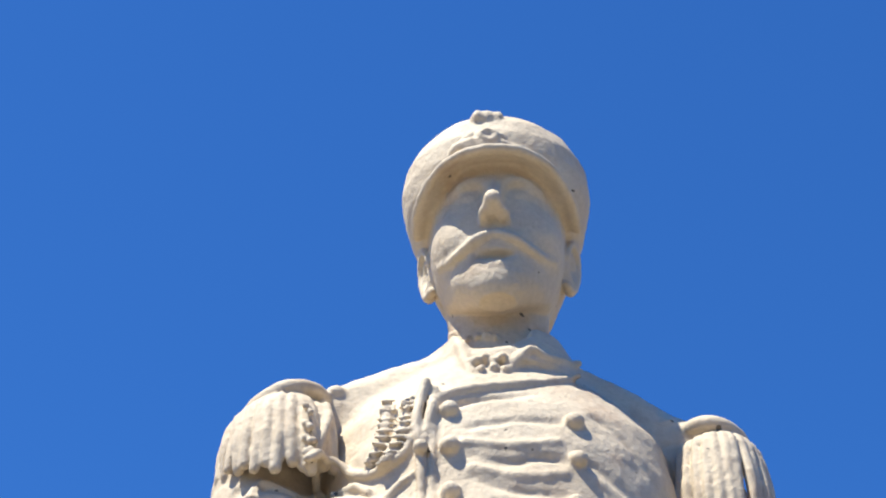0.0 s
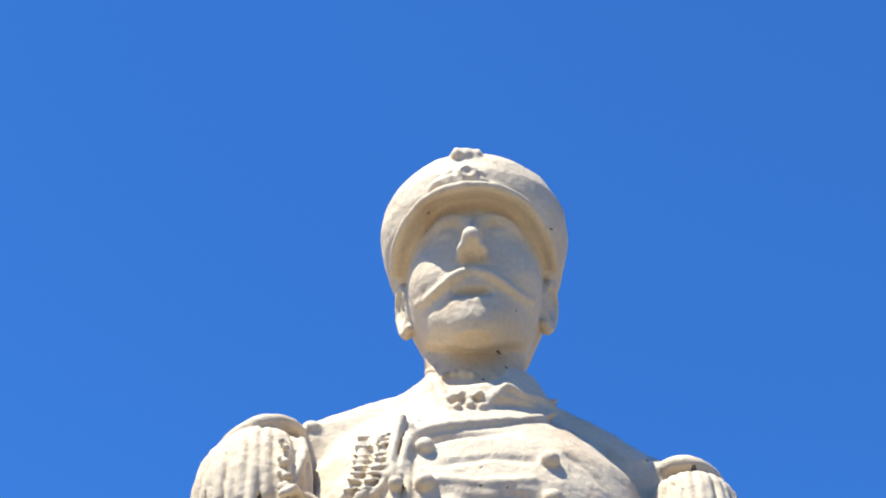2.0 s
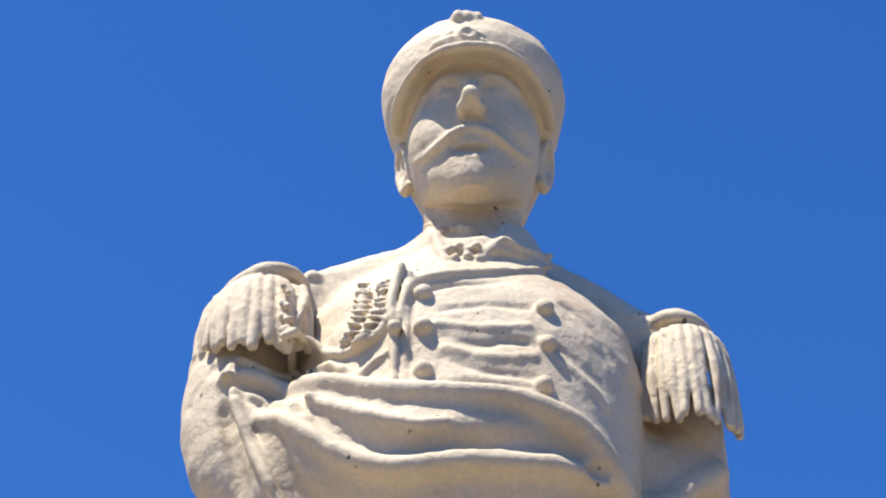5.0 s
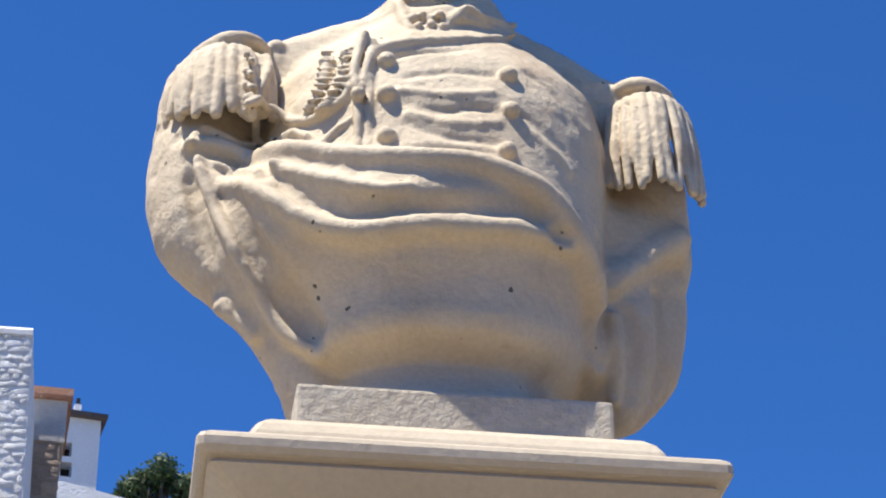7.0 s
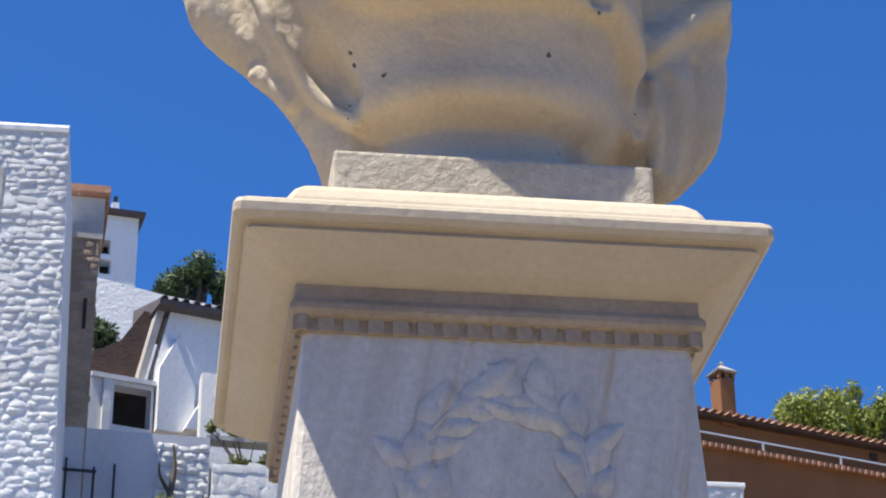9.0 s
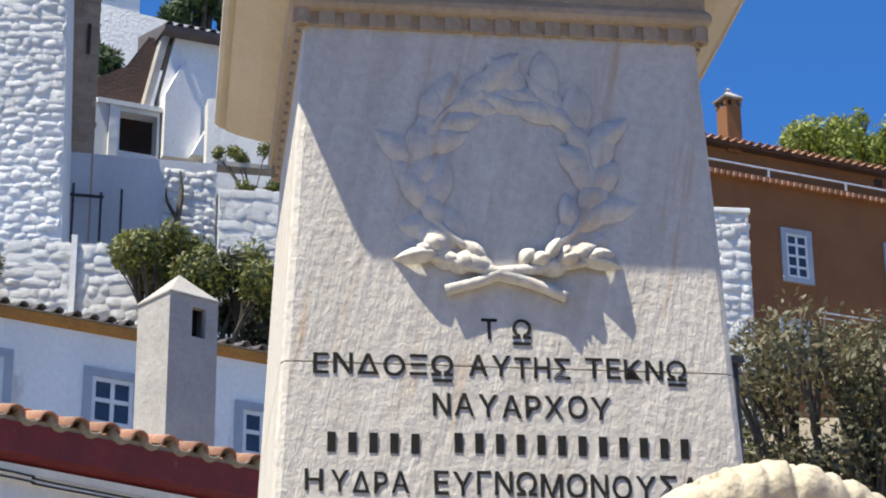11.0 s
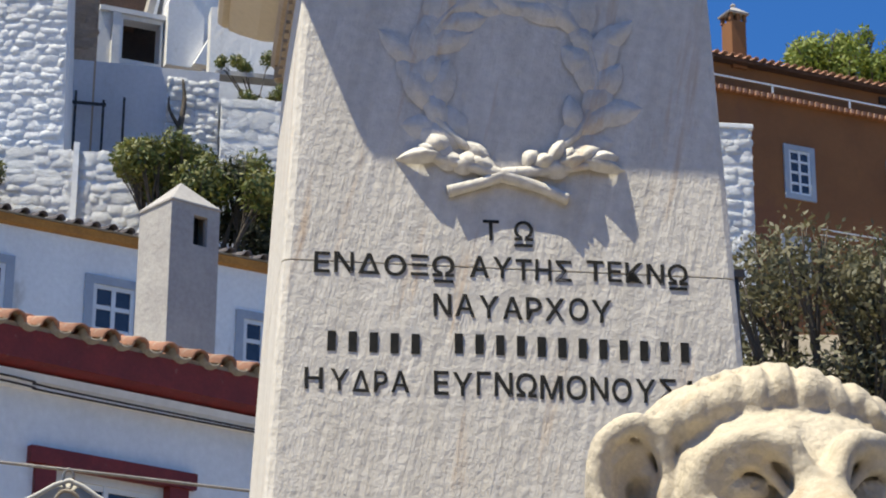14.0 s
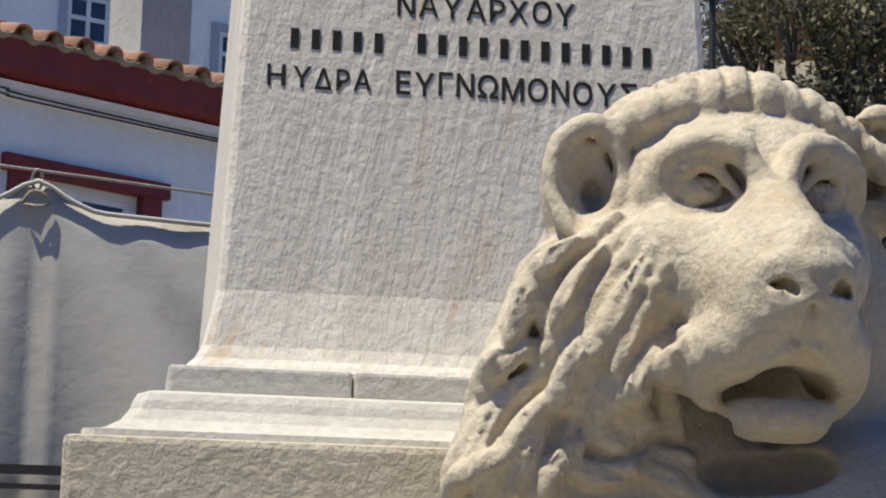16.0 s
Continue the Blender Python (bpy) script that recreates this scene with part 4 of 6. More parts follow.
# head, turned a little aside, under a peaked cap
clay.frame_of(0.02, -0.05, -10)
clay.stack([(0, -0.150, 5.048, 0.040, 0.042, 0.018), (0, -0.120, 5.07, 0.074, 0.084, 0.030), (0, -0.090, 5.10, 0.104, 0.118, 0.065), (0, -0.05, 5.13, 0.124, 0.158, 0.12), (0, -0.03, 5.18, 0.142, 0.175, 0.14), (0, -0.02, 5.25, 0.153, 0.180, 0.16),
            (0, -0.01, 5.31, 0.160, 0.195, 0.17), (0, 0.0, 5.38, 0.170, 0.212, 0.18), (0, 0.0, 5.43, 0.175, 0.215, 0.18)], 2.15, 0.005)
clay.egg((0, -0.140, 5.088), (0.048, 0.048, 0.036), k=0.03)
for s in (-1, 1):
    clay.egg((s * 0.086, -0.108, 5.240), (0.052, 0.066, 0.056), k=0.06)
    clay.egg((s * 0.058, -0.222, 5.332), (0.036, 0.030, 0.020), (0, 0, s * 14), 0.02, True)
    clay.egg((s * 0.056, -0.172, 5.330), (0.028, 0.026, 0.015), k=0.010)
    clay.limb([(s * 0.024, -0.205, 5.358), (s * 0.060, -0.204, 5.364), (s * 0.105, -0.166, 5.352)], [0.006, 0.008, 0.005], 0.02)
# nose with its wings, moustache, lips
clay.limb([(0, -0.190, 5.370), (0, -0.222, 5.315), (0, -0.250, 5.272)], [0.015, 0.018, 0.021], 0.02)
for s in (-1, 1):
    clay.egg((s * 0.020, -0.222, 5.252), (0.017, 0.026, 0.016), k=0.018)
    clay.egg((s * 0.014, -0.236, 5.236), (0.008, 0.013, 0.008), k=0.004, cut=True)
clay.egg((0, -0.165, 5.185), (0.062, 0.034, 0.040), k=0.03)
clay.egg((0, -0.200, 5.150), (0.042, 0.016, 0.010), k=0.012, cut=True)
for s in (-1, 1):
    clay.limb([(s * 0.006, -0.212, 5.204), (s * 0.040, -0.210, 5.189), (s * 0.078, -0.188, 5.172), (s * 0.106, -0.158, 5.168), (s * 0.136, -0.120, 5.182)], [0.010, 0.013, 0.011, 0.008, 0.004], 0.010)
clay.limb([(-0.030, -0.184, 5.124), (-0.012, -0.196, 5.121), (0, -0.194, 5.119), (0.012, -0.196, 5.121), (0.030, -0.184, 5.124)], [0.006, 0.012, 0.010, 0.012, 0.006], 0.008)
for s in (-1, 1):
    clay.egg((s * 0.160, 0.015, 5.262), (0.020, 0.042, 0.068), (8, 0, s * -20), k=0.01)
    clay.limb([(s * 0.160, -0.022, 5.275), (s * 0.174, -0.004, 5.325), (s * 0.184, 0.035, 5.318), (s * 0.184, 0.050, 5.270), (s * 0.172, 0.020, 5.205), (s * 0.158, -0.010, 5.200)], [0.009, 0.010, 0.011, 0.010, 0.010, 0.012], 0.005)
    clay.egg((s * 0.178, 0.008, 5.262), (0.014, 0.020, 0.034), k=0.006, cut=True)
# hair behind the ears, cap band and crown
clay.stack([(0, 0.07, 5.15, 0.12, 0.10, 0.09), (0, 0.05, 5.26, 0.165, 0.06, 0.14), (0, 0.03, 5.36, 0.178, 0.1, 0.16)], 2.2, 0.01)
clay.stack([(0, 0.03, 5.335, 0.190, 0.10, 0.185), (0, 0.02, 5.37, 0.206, 0.19, 0.20), (0, 0.0, 5.41, 0.217, 0.205, 0.22), (0, 0.0, 5.46, 0.226, 0.215, 0.23), (0, 0.0, 5.51, 0.222, 0.215, 0.23), (0, 0.0, 5.56, 0.200, 0.198, 0.215), (0, 0.0, 5.61, 0.158, 0.158, 0.17), (0, 0, 5.645, 0.10, 0.10, 0.10)], 2.1, 0.006)
clay.limb([(math.sin(a) * 0.192, -math.cos(a) * 0.207, 5.405) for a in (radians(k) for k in range(-100, 101, 20))], 0.010, 0.004)
rim = [(math.sin(a) * 0.190, -0.055 - math.cos(a) * 0.225, 5.400 - 0.062 * abs(math.sin(a)) ** 4) for a in (radians(k) for k in range(-92, 93, 23))]
clay.limb(rim, 0.0115, 0.004)
for u in (0.95, 0.88, 0.81, 0.74, 0.67):
    clay.limb([(x * u, -0.055 + (y + 0.055) * u, z + 0.070 * (1 - u)) for x, y, z in rim], 0.010, 0.008)
clay.frame_of(0, 0, 0)
clay.egg((-0.030, -0.262, 5.452), (0.070, 0.024, 0.030), k=0.006)
clay.egg((-0.028, -0.275, 5.478), (0.031, 0.020, 0.027), k=0.003)
clay.egg((-0.028, -0.294, 5.478), (0.018, 0.008, 0.015), k=0.003, cut=True)
clay.egg((-0.022, -0.222, 5.574), (0.042, 0.026, 0.026), k=0.006)
for x in (-0.046, -0.022, 0.004):
    clay.egg((x, -0.240, 5.574), (0.012, 0.012, 0.018), k=0.008)
for s in (-1, 1):
    clay.limb([(-0.03 + s * 0.035, -0.272, 5.462), (-0.03 + s * 0.070, -0.255, 5.450), (-0.03 + s * 0.088, -0.245, 5.425)], [0.014, 0.015, 0.008], 0.004)
    clay.limb([(-0.03 + s * 0.032, -0.262, 5.492), (-0.03 + s * 0.058, -0.250, 5.478)], [0.013, 0.008], 0.004)
bust = clay.skin("bust_statue", STATUE, 0.0011, 0.04)
tagged(bust, "weathered cream marble uniformed bust with cloak, standing on pedestal", "statue")


# ---- the lion in front of the pedestal ----
clay = Clay((-0.27, -1.55, 1.60), (1.16, -0.58, 2.53), 0.005)
# trunk, forelegs, chest and the mass of the mane
clay.egg((0.66, -0.90, 1.79), (0.46, 0.22, 0.19), k=0.05)
for x in (0.06, 0.44):
    clay.limb([(x, -0.85, 1.80), (x, -1.0, 1.69), (x, -1.36, 1.675)], [0.10, 0.075, 0.06], 0.04)
    clay.egg((x, -1.40, 1.668), (0.085, 0.10, 0.055), k=0.03)
    for i in (-1, 0, 1):
        clay.egg((x + i * 0.045, -1.475, 1.66), (0.028, 0.045, 0.04), k=0.01)
clay.egg((0.19, -0.80, 1.85), (0.22, 0.155, 0.25), k=0.04)
clay.egg((0.085, -0.82, 1.99), (0.105, 0.12, 0.18), (0, 14, 0), 0.03)
clay.egg((0.01, -0.83, 1.88), (0.105, 0.125, 0.17), (0, 14, 0), 0.03)
clay.egg((0.005, -0.85, 2.03), (0.055, 0.07, 0.10), (0, 15, 0), 0.03)
clay.egg((0.13, -0.86, 2.10), (0.125, 0.135, 0.22), k=0.04)
clay.egg((0.47, -0.80, 2.10), (0.13, 0.14, 0.24), k=0.04)
# skull, brow, bridge of the nose, muzzle
clay.egg((0.315, -0.86, 2.27), (0.20, 0.17, 0.165), k=0.03)
clay.egg((0.315, -0.945, 2.325), (0.165, 0.105, 0.098), k=0.03)
clay.limb([(0.318, -0.98, 2.17), (0.320, -1.09, 2.135), (0.323, -1.165, 2.115)], [0.135, 0.105, 0.080], 0.03)
clay.limb([(0.318, -1.02, 2.295), (0.319, -1.12, 2.220), (0.323, -1.185, 2.160)], [0.045, 0.046, 0.046], 0.03)
for s in (-1, 1):
    clay.egg((0.318 + s * (0.118 if s < 0 else 0.098), -0.99, 2.185), (0.068, 0.068, 0.080), k=0.05)
    clay.limb([(0.325 + s * 0.098, -1.015, 2.035), (0.325 + s * 0.072, -1.10, 2.050), (0.326 + s * 0.032, -1.158, 2.066)], [0.046, 0.052, 0.046], 0.03)
# mane: locks that sweep back from the cheek and curl
clay.crease([(0.043, 2.218), (0.013, 2.182), (-0.007, 2.122), (-0.03, 2.064)], [0.01, 0.02, 0.023, 0.013], 0.008, 0.002)
clay.crease([(0.026, 2.187), (0.003, 2.15), (-0.022, 2.09), (-0.041, 2.049), (-0.052, 2.023)], [0.01, 0.02, 0.023, 0.013], 0.008, 0.002)
clay.crease([(-0.016, 2.08), (-0.044, 2.041), (-0.055, 2.001), (-0.07, 1.951)], [0.01, 0.02, 0.023, 0.013], 0.008, 0.002)
clay.crease([(-0.035, 2.014), (-0.06, 1.967), (-0.079, 1.917), (-0.097, 1.88)], [0.01, 0.02, 0.023, 0.013], 0.008, 0.002)
clay.crease([(-0.049, 1.982), (-0.072, 1.925), (-0.092, 1.886), (-0.107, 1.859)], [0.01, 0.02, 0.023, 0.013], 0.008, 0.002)
clay.crease([(0.123, 2.254), (0.082, 2.213), (0.04, 2.156), (0.027, 2.11), (0.04, 2.074)], [0.01, 0.02, 0.023, 0.013], 0.008, 0.002)
clay.crease([(0.133, 2.231), (0.094, 2.177), (0.057, 2.113), (0.041, 2.067), (0.016, 2.044)], [0.01, 0.02, 0.023, 0.013], 0.008, 0.002)
clay.crease([(0.143, 2.213), (0.108, 2.152), (0.074, 2.087), (0.058, 2.033), (0.054, 1.978)], [0.01, 0.02, 0.023, 0.013], 0.008, 0.002)
clay.crease([(0.074, 2.214), (0.035, 2.184), (0.005, 2.144), (-0.016, 2.08), (0.005, 2.045)], [0.01, 0.02, 0.023, 0.013], 0.008, 0.002)
clay.crease([(0.056, 2.207), (0.02, 2.176), (-0.002, 2.136), (-0.027, 2.072)], [0.01, 0.02, 0.023, 0.013], 0.008, 0.002)
clay.crease([(0.157, 2.193), (0.13, 2.135), (0.102, 2.072), (0.077, 2.017), (0.068, 1.978)], [0.01, 0.02, 0.023, 0.013], 0.008, 0.002)
clay.crease([(0.174, 2.167), (0.148, 2.104), (0.122, 2.04), (0.102, 1.986), (0.101, 1.948), (0.13, 1.929), (0.158, 1.946)], [0.01, 0.02, 0.023, 0.013], 0.008, 0.002)
clay.crease([(0.188, 2.129), (0.167, 2.074), (0.134, 2.025), (0.122, 1.979), (0.141, 1.953)], [0.01, 0.02, 0.023, 0.013], 0.008, 0.002)
clay.crease([(0.202, 2.076), (0.181, 2.068), (0.151, 2.034), (0.141, 1.995), (0.165, 1.962), (0.188, 1.96)], [0.01, 0.02, 0.023, 0.013], 0.008, 0.002)
clay.crease([(0.2, 2.059), (0.183, 2.035), (0.19, 2.007), (0.205, 1.973), (0.219, 1.946)], [0.01, 0.02, 0.023, 0.013], 0.008, 0.002)
clay.crease([(0.016, 2.069), (-0.025, 2.046), (-0.047, 2.034), (-0.047, 1.999), (-0.021, 1.996)], [0.01, 0.02, 0.023, 0.013], 0.008, 0.002)
clay.crease([(0.042, 2.043), (0.002, 2.012), (-0.037, 1.972), (-0.06, 1.923), (-0.081, 1.875)], [0.01, 0.02, 0.023, 0.013], 0.008, 0.002)
clay.crease([(0.053, 2.002), (0.023, 1.963), (-0.002, 1.913), (-0.017, 1.857)], [0.01, 0.02, 0.023, 0.013], 0.008, 0.002)
clay.crease([(0.063, 1.955), (0.055, 1.915), (0.081, 1.889), (0.128, 1.886), (0.176, 1.908)], [0.01, 0.02, 0.023, 0.013], 0.008, 0.002)
clay.crease([(0.032, 1.995), (-0.008, 1.946), (-0.039, 1.889), (-0.061, 1.85)], [0.01, 0.02, 0.023, 0.013], 0.008, 0.002)
clay.crease([(-0.024, 1.913), (-0.061, 1.89), (-0.087, 1.876), (-0.097, 1.855)], [0.01, 0.02, 0.023, 0.013], 0.008, 0.002)
clay.crease([(0.079, 1.932), (0.039, 1.89), (0.023, 1.85)], [0.01, 0.02, 0.023, 0.013], 0.008, 0.002)
clay.crease([(0.095, 2.195), (0.057, 2.138), (0.033, 2.091)], [0.01, 0.02, 0.023, 0.013], 0.008, 0.002)
clay.crease([(0.148, 2.17), (0.117, 2.112), (0.087, 2.048)], [0.01, 0.02, 0.023, 0.013], 0.008, 0.002)
clay.crease([(0.164, 2.131), (0.141, 2.081), (0.115, 2.024)], [0.01, 0.02, 0.023, 0.013], 0.008, 0.002)
clay.crease([(0.079, 2.072), (0.052, 2.026), (0.039, 1.979)], [0.01, 0.02, 0.023, 0.013], 0.008, 0.002)
clay.crease([(0.151, 1.894), (0.201, 1.881), (0.238, 1.857)], [0.01, 0.02, 0.023, 0.013], 0.008, 0.002)
clay.crease([(0.184, 1.92), (0.235, 1.898), (0.261, 1.865)], [0.01, 0.02, 0.023, 0.013], 0.008, 0.002)
clay.crease([(0.127, 2.229), (0.087, 2.17), (0.05, 2.098)], [0.004, 0.008, 0.004], 0.01, 0.0, True)
clay.crease([(0.15, 2.193), (0.12, 2.127), (0.087, 2.056)], [0.004, 0.008, 0.004], 0.01, 0.0, True)
clay.crease([(0.182, 2.144), (0.157, 2.081), (0.128, 2.017)], [0.004, 0.008, 0.004], 0.01, 0.0, True)
clay.crease([(0.082, 2.009), (0.077, 1.963), (0.096, 1.917)], [0.004, 0.008, 0.004], 0.01, 0.0, True)
clay.crease([(0.168, 2.027), (0.172, 1.982)], [0.004, 0.008, 0.004], 0.01, 0.0, True)
clay.crease([(0.023, 2.027), (-0.022, 1.962), (-0.053, 1.897)], [0.004, 0.008, 0.004], 0.01, 0.0, True)
clay.crease([(0.039, 2.225), (0.008, 2.188), (-0.012, 2.127)], [0.002, 0.0045, 0.0045], 0.004, -0.001, True)
clay.crease([(0.049, 2.213), (0.013, 2.17), (-0.007, 2.111)], [0.002, 0.0045, 0.0045], 0.004, -0.001, True)
clay.crease([(0.023, 2.194), (-0.007, 2.15), (-0.022, 2.1), (-0.042, 2.058)], [0.002, 0.0045, 0.0045], 0.004, -0.001, True)
clay.crease([(0.031, 2.181), (0.003, 2.139), (-0.016, 2.085), (-0.035, 2.043)], [0.002, 0.0045, 0.0045], 0.004, -0.001, True)
clay.crease([(-0.021, 2.085), (-0.047, 2.048), (-0.057, 2.008)], [0.002, 0.0045, 0.0045], 0.004, -0.001, True)
clay.crease([(-0.009, 2.075), (-0.039, 2.035), (-0.05, 1.995)], [0.002, 0.0045, 0.0045], 0.004, -0.001, True)
clay.crease([(-0.041, 2.018), (-0.064, 1.972), (-0.082, 1.923)], [0.002, 0.0045, 0.0045], 0.004, -0.001, True)
clay.crease([(-0.029, 2.009), (-0.055, 1.961), (-0.073, 1.912)], [0.002, 0.0045, 0.0045], 0.004, -0.001, True)
clay.crease([(-0.054, 1.987), (-0.077, 1.929), (-0.092, 1.894)], [0.002, 0.0045, 0.0045], 0.004, -0.001, True)
clay.crease([(-0.043, 1.977), (-0.067, 1.919), (-0.087, 1.881)], [0.002, 0.0045, 0.0045], 0.004, -0.001, True)
clay.crease([(0.118, 2.258), (0.076, 2.217), (0.036, 2.162), (0.022, 2.114)], [0.002, 0.0045, 0.0045], 0.004, -0.001, True)
clay.crease([(0.13, 2.249), (0.088, 2.208), (0.047, 2.152), (0.033, 2.104)], [0.002, 0.0045, 0.0045], 0.004, -0.001, True)
clay.crease([(0.129, 2.237), (0.088, 2.181), (0.052, 2.117), (0.035, 2.07)], [0.002, 0.0045, 0.0045], 0.004, -0.001, True)
clay.crease([(0.138, 2.225), (0.1, 2.172), (0.063, 2.108), (0.047, 2.062)], [0.002, 0.0045, 0.0045], 0.004, -0.001, True)
clay.crease([(0.139, 2.219), (0.103, 2.156), (0.069, 2.092), (0.053, 2.037)], [0.002, 0.0045, 0.0045], 0.004, -0.001, True)
clay.crease([(0.148, 2.207), (0.115, 2.147), (0.082, 2.083), (0.065, 2.029)], [0.002, 0.0045, 0.0045], 0.004, -0.001, True)
clay.crease([(0.068, 2.217), (0.031, 2.19), (0.003, 2.152), (-0.021, 2.085)], [0.002, 0.0045, 0.0045], 0.004, -0.001, True)
clay.crease([(0.081, 2.209), (0.041, 2.179), (0.008, 2.135), (-0.009, 2.075)], [0.002, 0.0045, 0.0045], 0.004, -0.001, True)
clay.crease([(0.051, 2.212), (0.018, 2.185), (-0.007, 2.141)], [0.002, 0.0045, 0.0045], 0.004, -0.001, True)
clay.crease([(0.062, 2.202), (0.024, 2.17), (0.003, 2.13)], [0.002, 0.0045, 0.0045], 0.004, -0.001, True)
clay.crease([(0.152, 2.197), (0.124, 2.138), (0.095, 2.075), (0.072, 2.021)], [0.002, 0.0045, 0.0045], 0.004, -0.001, True)
clay.crease([(0.164, 2.188), (0.138, 2.131), (0.108, 2.067), (0.085, 2.013)], [0.002, 0.0045, 0.0045], 0.004, -0.001, True)
clay.crease([(0.169, 2.171), (0.142, 2.107), (0.116, 2.044), (0.096, 1.989), (0.095, 1.951), (0.124, 1.933)], [0.002, 0.0045, 0.0045], 0.004, -0.001, True)
clay.crease([(0.181, 2.163), (0.156, 2.101), (0.13, 2.037), (0.109, 1.982), (0.109, 1.944), (0.139, 1.926)], [0.002, 0.0045, 0.0045], 0.004, -0.001, True)
clay.crease([(0.182, 2.133), (0.159, 2.077), (0.128, 2.028), (0.116, 1.982)], [0.002, 0.0045, 0.0045], 0.004, -0.001, True)
clay.crease([(0.193, 2.124), (0.174, 2.071), (0.142, 2.022), (0.13, 1.975)], [0.002, 0.0045, 0.0045], 0.004, -0.001, True)
clay.crease([(0.203, 2.084), (0.173, 2.071), (0.144, 2.037), (0.134, 1.998), (0.158, 1.965)], [0.002, 0.0045, 0.0045], 0.004, -0.001, True)
clay.crease([(0.198, 2.064), (0.188, 2.064), (0.159, 2.031), (0.15, 1.992), (0.174, 1.959)], [0.002, 0.0045, 0.0045], 0.004, -0.001, True)
clay.crease([(0.198, 2.064), (0.183, 2.043), (0.181, 2.009), (0.198, 1.976)], [0.002, 0.0045, 0.0045], 0.004, -0.001, True)
clay.crease([(0.203, 2.053), (0.188, 2.03), (0.197, 2.003), (0.214, 1.97)], [0.002, 0.0045, 0.0045], 0.004, -0.001, True)
clay.crease([(0.011, 2.073), (-0.03, 2.051), (-0.047, 2.043), (-0.052, 2.004)], [0.002, 0.0045, 0.0045], 0.004, -0.001, True)
clay.crease([(0.023, 2.064), (-0.018, 2.042), (-0.042, 2.028), (-0.042, 1.993)], [0.002, 0.0045, 0.0045], 0.004, -0.001, True)
clay.crease([(0.035, 2.046), (-0.005, 2.016), (-0.042, 1.976), (-0.065, 1.927)], [0.002, 0.0045, 0.0045], 0.004, -0.001, True)
clay.crease([(0.048, 2.038), (0.009, 2.008), (-0.03, 1.967), (-0.053, 1.919)], [0.002, 0.0045, 0.0045], 0.004, -0.001, True)
clay.crease([(0.048, 2.007), (0.018, 1.966), (-0.008, 1.916)], [0.002, 0.0045, 0.0045], 0.004, -0.001, True)
clay.crease([(0.06, 1.998), (0.031, 1.959), (0.005, 1.909)], [0.002, 0.0045, 0.0045], 0.004, -0.001, True)
clay.crease([(0.056, 1.959), (0.049, 1.919), (0.074, 1.892), (0.122, 1.89)], [0.002, 0.0045, 0.0045], 0.004, -0.001, True)
clay.crease([(0.069, 1.951), (0.063, 1.912), (0.088, 1.885), (0.135, 1.882)], [0.002, 0.0045, 0.0045], 0.004, -0.001, True)
clay.crease([(0.025, 1.999), (-0.014, 1.949), (-0.045, 1.892)], [0.002, 0.0045, 0.0045], 0.004, -0.001, True)
clay.crease([(0.038, 1.991), (-0.002, 1.941), (-0.033, 1.885)], [0.002, 0.0045, 0.0045], 0.004, -0.001, True)
clay.crease([(-0.031, 1.916), (-0.066, 1.893), (-0.092, 1.881)], [0.002, 0.0045, 0.0045], 0.004, -0.001, True)
clay.crease([(-0.018, 1.909), (-0.054, 1.885), (-0.081, 1.871)], [0.002, 0.0045, 0.0045], 0.004, -0.001, True)
clay.crease([(0.073, 1.935), (0.032, 1.893)], [0.002, 0.0045, 0.0045], 0.004, -0.001, True)
clay.crease([(0.087, 1.929), (0.047, 1.887)], [0.002, 0.0045, 0.0045], 0.004, -0.001, True)
clay.crease([(0.089, 2.199), (0.051, 2.142)], [0.002, 0.0045, 0.0045], 0.004, -0.001, True)
clay.crease([(0.101, 2.19), (0.063, 2.133)], [0.002, 0.0045, 0.0045], 0.004, -0.001, True)
clay.crease([(0.143, 2.175), (0.11, 2.115)], [0.002, 0.0045, 0.0045], 0.004, -0.001, True)
clay.crease([(0.154, 2.166), (0.123, 2.107)], [0.002, 0.0045, 0.0045], 0.004, -0.001, True)
clay.crease([(0.158, 2.135), (0.135, 2.084)], [0.002, 0.0045, 0.0045], 0.004, -0.001, True)
clay.crease([(0.171, 2.127), (0.149, 2.077)], [0.002, 0.0045, 0.0045], 0.004, -0.001, True)
clay.crease([(0.073, 2.075), (0.046, 2.03)], [0.002, 0.0045, 0.0045], 0.004, -0.001, True)
clay.crease([(0.086, 2.068), (0.058, 2.021)], [0.002, 0.0045, 0.0045], 0.004, -0.001, True)
clay.crease([(0.145, 1.898), (0.194, 1.884)], [0.002, 0.0045, 0.0045], 0.004, -0.001, True)
clay.crease([(0.159, 1.891), (0.208, 1.877)], [0.002, 0.0045, 0.0045], 0.004, -0.001, True)
clay.crease([(0.177, 1.923), (0.228, 1.901)], [0.002, 0.0045, 0.0045], 0.004, -0.001, True)
clay.crease([(0.191, 1.916), (0.242, 1.894)], [0.002, 0.0045, 0.0045], 0.004, -0.001, True)
